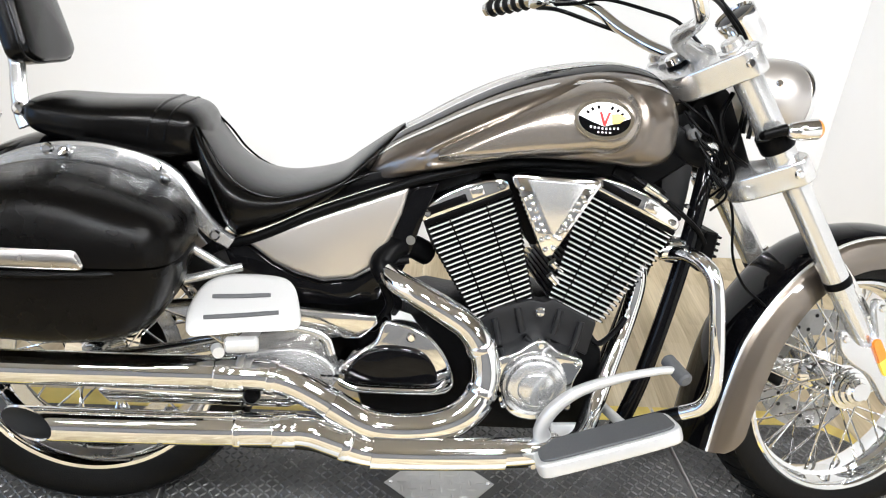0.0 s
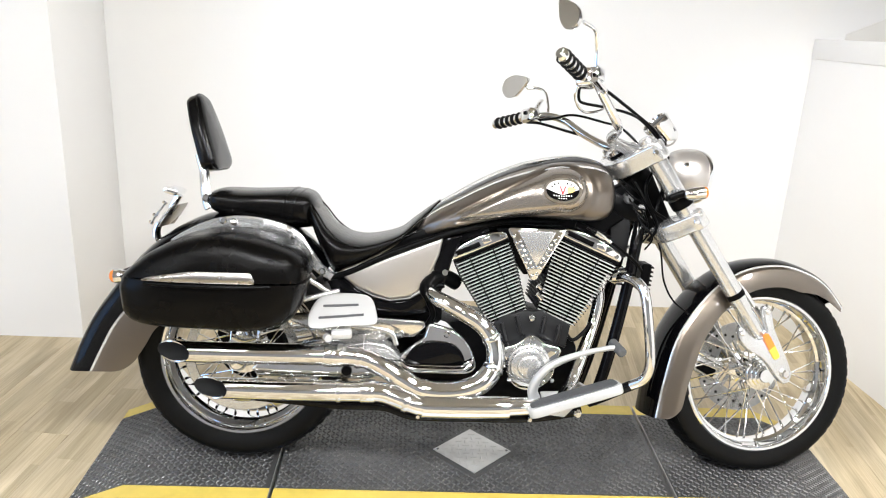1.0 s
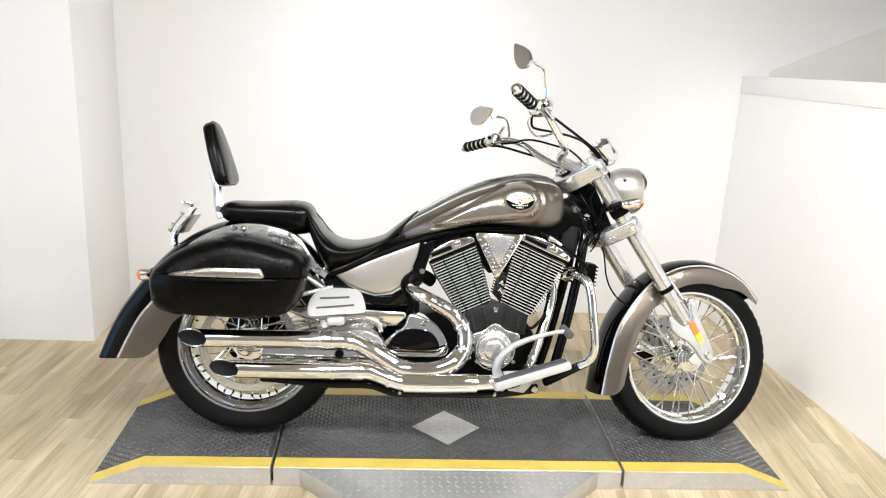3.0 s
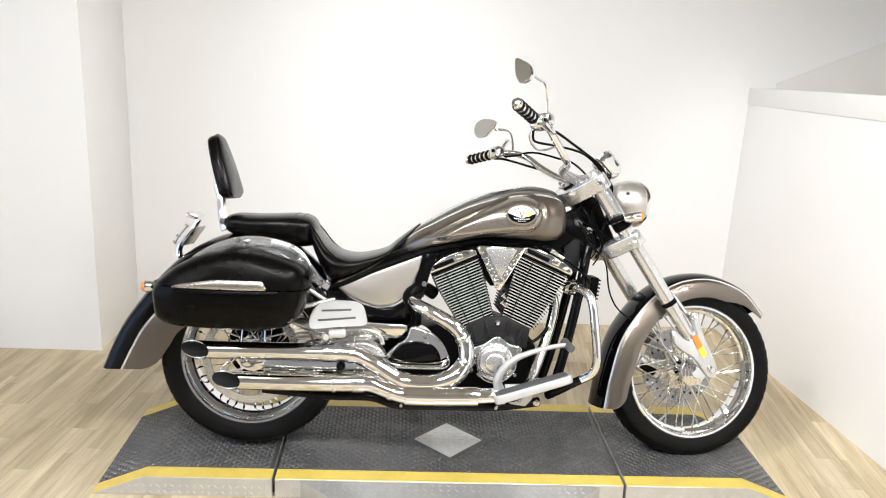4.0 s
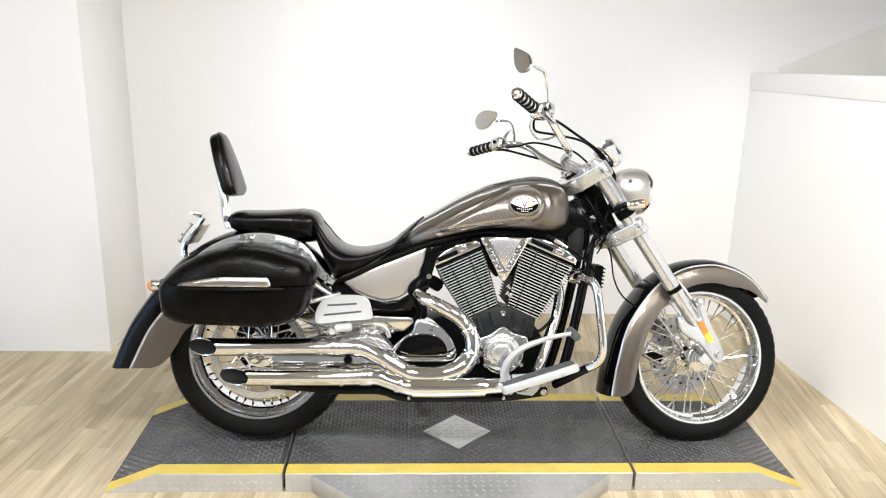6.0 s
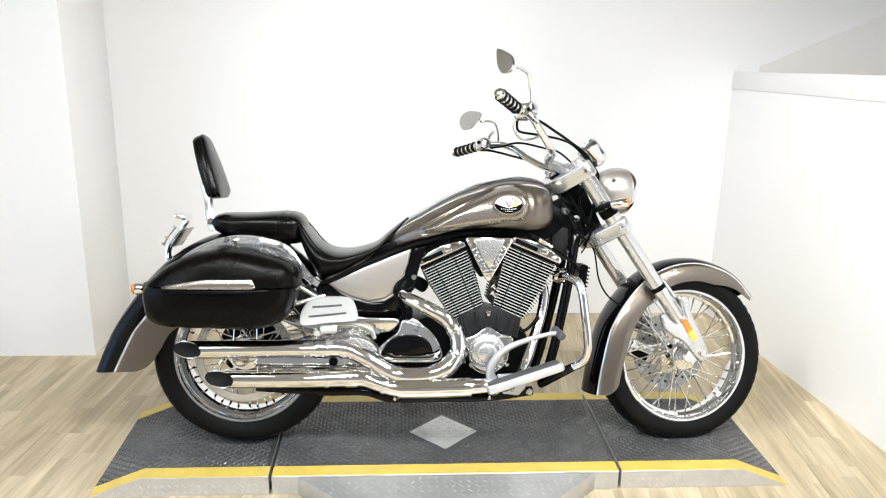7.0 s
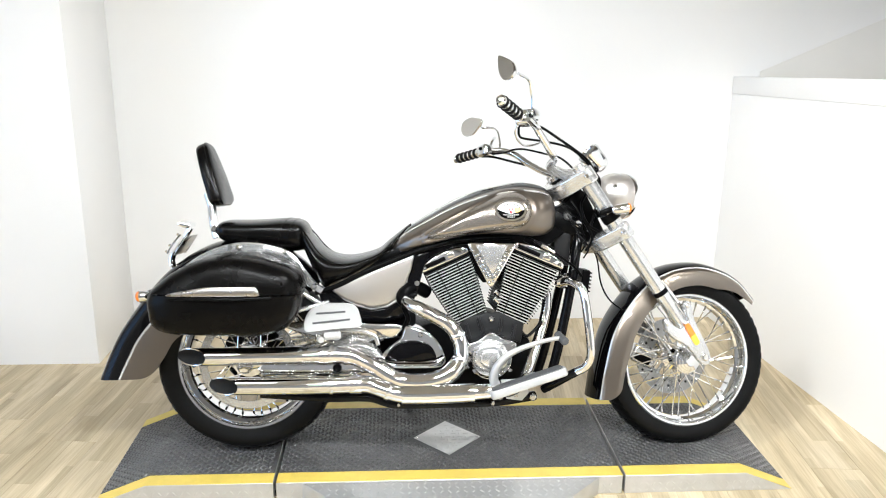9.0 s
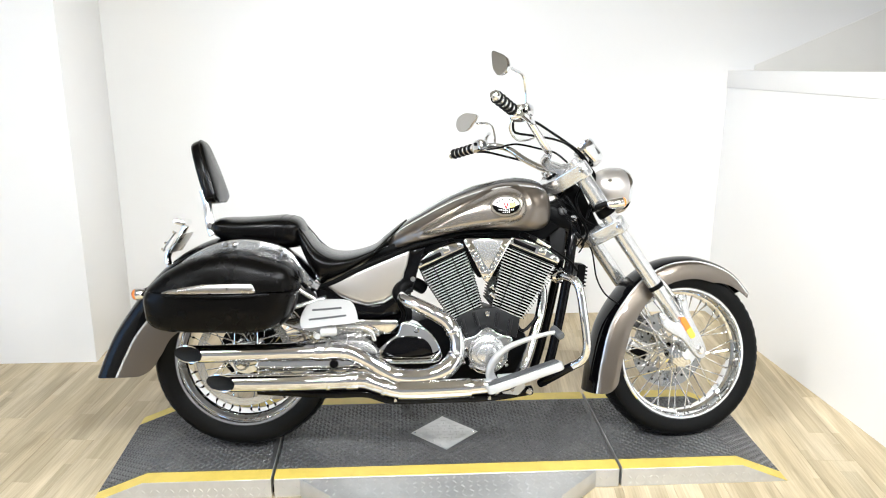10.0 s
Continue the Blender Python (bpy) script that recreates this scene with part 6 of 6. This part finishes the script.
def heat_shield(p, lo, hi, r, parent):
    """An outer half shell over a stretch of pipe."""
    rings = []
    idx = range(int(lo * 89), int(hi * 89))
    side = np.array((0.0, -1.0, 0.0))
    for i in idx:
        t = p[i + 1] - p[i - 1]
        t /= np.linalg.norm(t)
        side = side - t * (side @ t)
        side /= np.linalg.norm(side)
        up = np.cross(side, t)
        arc = np.linspace(radians(-80), radians(80), 15)
        rings.append([p[i] + (r + 0.0035) * (math.cos(a) * side + math.sin(a) * up) for a in arc] + [p[i] + r * (math.cos(a) * side + math.sin(a) * up) for a in arc[::-1]])
    part("heat_shield", skin(rings), CHROME, parent, "chrome heat shield")


heat_shield(up_p, 0.28, 0.52, 0.0285, upper)
heat_shield(low_p, 0.42, 0.60, 0.0295, lower)

# -- boards, pedals, guard
board_o = round_outline([(-0.493, 0.486), (-0.490, 0.522), (-0.466, 0.558), (-0.424, 0.573), (-0.350, 0.573), (-0.322, 0.560), (-0.310, 0.528), (-0.307, 0.500), (-0.330, 0.492), (-0.400, 0.487), (-0.450, 0.481), (-0.482, 0.479)], 56)


def board_tilt(bm):
    """Leans the board inwards at its top, as it hangs on its hinge."""
    for v in bm.verts:
        f = (v.co.z - 0.475) / 0.098
        v.co = Vector((-0.19 + (v.co.x + 0.19) * (1 + 0.036 * f), v.co.y + 0.095 * f, v.co.z - 0.015 * f))
    return bm


pb = part("passenger_board", board_tilt(prism(board_o, -0.318, -0.332, 0.004, 2)), CAST, moto, "silver passenger footboard, folded up")
for (x0, z0), (x1, z1) in (((-0.453, 0.540), (-0.358, 0.546)), ((-0.465, 0.508), (-0.343, 0.520))):
    part("board_rubber", board_tilt(sweep([(x0, -0.332, z0), ((x0 + x1) / 2, -0.334, (z0 + z1) / 2), (x1, -0.332, z1)], 0.0032, 12, 10)), PAD, pb, "dark rubber strip")
part("board_hinge", joined(rod((-0.430, -0.318, 0.462), (-0.375, -0.318, 0.466), 0.014, 16, 1), rod((-0.405, -0.318, 0.464), (-0.400, -0.17, 0.430), 0.012, 14), rod((-0.445, -0.310, 0.452), (-0.438, -0.330, 0.452), 0.010, 14)), CAST, pb, "silver hinge")
# rider's board: a plate that rises to the front, rubber on top
rb_o = round_outline([(-0.135, -0.010), (-0.130, -0.045), (-0.095, -0.052), (0.0, -0.054), (0.095, -0.052), (0.128, -0.042), (0.132, 0.0), (0.126, 0.040), (0.090, 0.048), (-0.09, 0.050), (-0.126, 0.036)], 56)
rb_m = Matrix.Translation((0.248, -0.322, 0.306)) @ pose(0, 0, 0, -8, -18, 0)
rb = part("rider_board", bevelled(skin([[(x, y, z) for x, y in rb_o] for z in (-0.020, 0.008)]), 0.006, 3), CAST, moto, "silver rider footboard with a grey rubber top", rb_m)
part("board_rubber", bevelled(skin([[(x * 0.93, y * 0.86, z) for x, y in rb_o] for z in (0.007, 0.0125)]), 0.002, 1), PAD, rb, "grey rubber mat", rb_m)
for a, b in (((0.170, -0.33, 0.270), (0.170, -0.18, 0.250)), ((0.310, -0.33, 0.312), (0.310, -0.10, 0.270))):
    part("board_mount", rod(a, b, 0.010, 14), CAST, rb, "silver board mount")
part("mount_plate", prism([(0.170, 0.282), (0.258, 0.286), (0.270, 0.235), (0.245, 0.208), (0.190, 0.215)], -0.205, -0.220, 0.004), CAST, moto, "silver footboard mounting plate")
for x, z, r in ((0.176, 0.258, 0.014), (0.166, 0.226, 0.012), (0.282, 0.222, 0.012), (-0.185, 0.208, 0.008), (0.140, 0.208, 0.008), (0.222, 0.232, 0.008)):
    part("frame_bolt", lathe([(1e-4, 0.014), (r * 0.65, 0.014), (r, 0.009), (r, 0), (1e-4, 0)], 18, facing((x, -0.222 if x > 0.16 else -0.236, z), (0, -1, 0))), DULL_CHROME, moto, "bright bolt head")
pedal = part("brake_pedal", sweep([(0.150, -0.265, 0.272), (0.136, -0.285, 0.310), (0.152, -0.298, 0.356), (0.194, -0.305, 0.396), (0.266, -0.312, 0.427), (0.330, -0.318, 0.445), (0.358, -0.322, 0.449)], [0.019, 0.018, 0.016, 0.014, 0.012, 0.010, 0.010], 44, 14, flat=0.75), CAST, moto, "silver brake pedal arm")
part("pedal_pad", rod((0.352, -0.288, 0.456), (0.368, -0.350, 0.440), 0.0135, 16, 1), PAD, pedal, "black rubber pedal tip")
guard = part("engine_guard", sweep([(0.400, -0.090, 0.606), (0.425, -0.140, 0.618), (0.449, -0.185, 0.606), (0.463, -0.205, 0.574), (0.474, -0.218, 0.494), (0.484, -0.222, 0.413), (0.485, -0.220, 0.362), (0.472, -0.212, 0.326), (0.440, -0.190, 0.300)], 0.0150, 60, 16), CHROME, moto, "chrome engine guard bar")
part("guard_foot", sweep([(0.444, -0.193, 0.303), (0.420, -0.174, 0.284), (0.380, -0.135, 0.248), (0.345, -0.095, 0.216)], 0.0155, 30, 16), GLOSS, guard, "black lower end of the guard")
part("guard_clamp", joined(rod((0.380, -0.095, 0.610), (0.432, -0.10, 0.622), 0.020, 18, 1), rod((0.418, -0.075, 0.585), (0.422, -0.075, 0.640), 0.023, 18, 1)), CHROME, moto, "chrome guard clamp")
part("side_stand", sweep([(-0.060, 0.16, 0.215), (-0.100, 0.22, 0.12), (-0.150, 0.285, 0.060)], [0.013, 0.012, 0.012], 20, 12), GLOSS, moto, "black side stand")

# -- hoses and cables
def cable(points, r, mat=PLASTIC, m=None, name="cable", label="black cable"):
    return part(name, sweep(points, r, 60, 8), mat, moto, label, m)


cable([(0.120, -0.285, 1.098), (0.158, -0.25, 1.102), (0.215, -0.22, 1.108), (0.250, -0.20, 1.106), (0.320, -0.16, 1.092), (0.395, -0.12, 1.074), (0.488, -0.08, 1.040), (0.520, -0.08, 0.985), (0.545, -0.07, 0.900), (0.540, -0.06, 0.830)], 0.0048, m=TURNED, label="black brake hose")
cable([(0.118, -0.262, 1.088), (0.126, -0.245, 1.066), (0.150, -0.23, 1.060), (0.225, -0.20, 1.064), (0.343, -0.15, 1.068), (0.430, -0.10, 1.060), (0.500, -0.08, 1.010), (0.530, -0.07, 0.930), (0.525, -0.06, 0.84)], 0.0042, m=TURNED)
cable([(0.100, -0.295, 1.100), (0.100, -0.270, 1.062), (0.140, -0.240, 1.035), (0.200, -0.215, 1.045), (0.235, -0.205, 1.060)], 0.0035, DULL_CHROME, TURNED, label="braided cable")
cable([(0.250, 0.285, 1.135), (0.297, 0.21, 1.128), (0.340, 0.20, 1.140), (0.385, 0.19, 1.140), (0.427, 0.12, 1.108), (0.488, 0.10, 1.087), (0.530, 0.06, 1.02), (0.540, 0.03, 0.94)], 0.0042, m=TURNED)
cable([(0.235, 0.275, 1.125), (0.250, 0.21, 1.108), (0.331, 0.20, 1.090), (0.400, 0.17, 1.065), (0.450, 0.12, 1.03), (0.480, 0.08, 0.985)], 0.0046, m=TURNED)
cable([(0.560, 0.01, 1.030), (0.580, -0.01, 0.985), (0.565, -0.03, 0.930), (0.530, -0.05, 0.860), (0.500, -0.05, 0.790)], 0.0065, m=TURNED, label="black wiring loom")
cable([(0.500, -0.060, 0.930), (0.478, -0.075, 0.880), (0.500, -0.085, 0.820), (0.545, -0.08, 0.790)], 0.005)
cable([(0.445, -0.060, 0.900), (0.475, -0.075, 0.850), (0.520, -0.078, 0.770), (0.500, -0.07, 0.720)], 0.0055)
cable([(0.520, -0.050, 0.745), (0.545, -0.055, 0.690), (0.560, -0.06, 0.600), (0.590, -0.07, 0.540), (0.640, -0.08, 0.50)], 0.0030, label="black speedometer cable")
cable([(0.300, -0.12, 0.760), (0.345, -0.125, 0.735), (0.400, -0.12, 0.700), (0.455, -0.10, 0.660), (0.480, -0.09, 0.630)], 0.0050, label="black clutch cable")
part("cable_adjuster", joined(rod((0.325, -0.124, 0.746), (0.352, -0.125, 0.731), 0.0085, 12), rod((0.352, -0.125, 0.731), (0.372, -0.124, 0.719), 0.0065, 10)), DULL_CHROME, moto, "bright cable adjuster")
cable([(0.250, -0.12, 0.440), (0.275, -0.13, 0.420), (0.310, -0.12, 0.445), (0.330, -0.11, 0.470)], 0.006)

# wires and small fittings round the steering head
for k in range(7):
    y0, z0 = -0.055 - 0.006 * k, 0.93 - 0.022 * k
    cable([(0.395 + 0.012 * k, y0, z0 - 0.02), (0.430 + 0.010 * k, y0 - 0.018, z0 - 0.045 - 0.01 * (k % 3)), (0.465 + 0.006 * k, y0 - 0.012, z0 - 0.070), (0.478 + 0.008 * (k % 4), y0 + 0.03, z0 - 0.105)], 0.0028, name="wire", label="thin black wire")
for x, z, r in ((0.520, 0.770, 0.008), (0.505, 0.795, 0.006), (0.488, 0.742, 0.006), (0.440, 0.700, 0.005)):
    part("small_bolt", lathe([(1e-4, 0.010), (r * 0.7, 0.010), (r, 0.006), (r, 0), (1e-4, 0)], 12, facing((x, -0.066, z), (0, -1, 0))), DULL_CHROME, moto, "small bright bolt")
part("steering_lock", lathe([(1e-4, 0.016), (0.010, 0.016), (0.015, 0.010), (0.016, -0.02), (1e-4, -0.02)], 20, facing((0.432, -0.060, 0.846), (0, -1, 0))), PAD, neck, "grey steering lock boss")

# ---- floor boards, each one an object of its own ----
BOARD_W, BOARD_L = 0.182, 1.22
board_bm = bevelled(box(BOARD_W - 0.0008, BOARD_L - 0.0008, 0.004, 0), 0.0005, 1)
board_first = part("floor_board", board_bm, WOOD, floor)
turn_m = pose(0, 0, FLOOR - 0.002, 0, 0, -6)
made = 0
for i in range(-27, 28):
    for j in range(-6, 4):
        cxp, cyp = i * BOARD_W, j * BOARD_L + (i * 0.437 % 1.0) * BOARD_L
        at = turn_m @ Vector((cxp, cyp, 0))
        lo, hi = max(at.y - BOARD_L / 2, NEAR - 0.06), min(at.y + BOARD_L / 2, BACK + 0.06)
        if abs(at.x) > FAR_R - 0.02 or hi - lo < 0.03:
            continue
        cut = (hi - lo) / BOARD_L          # boards that meet a wall are cut short
        mm = turn_m @ pose(cxp, cyp + (lo + hi) / 2 - at.y, 0, 0, 0, 180 * (made % 2)) @ Matrix.Diagonal((1, cut, 1, 1))
        if made == 0:
            board_first.matrix_basis = mm
        else:
            piece("floor_board", board_first.data, floor, mm)
        made += 1
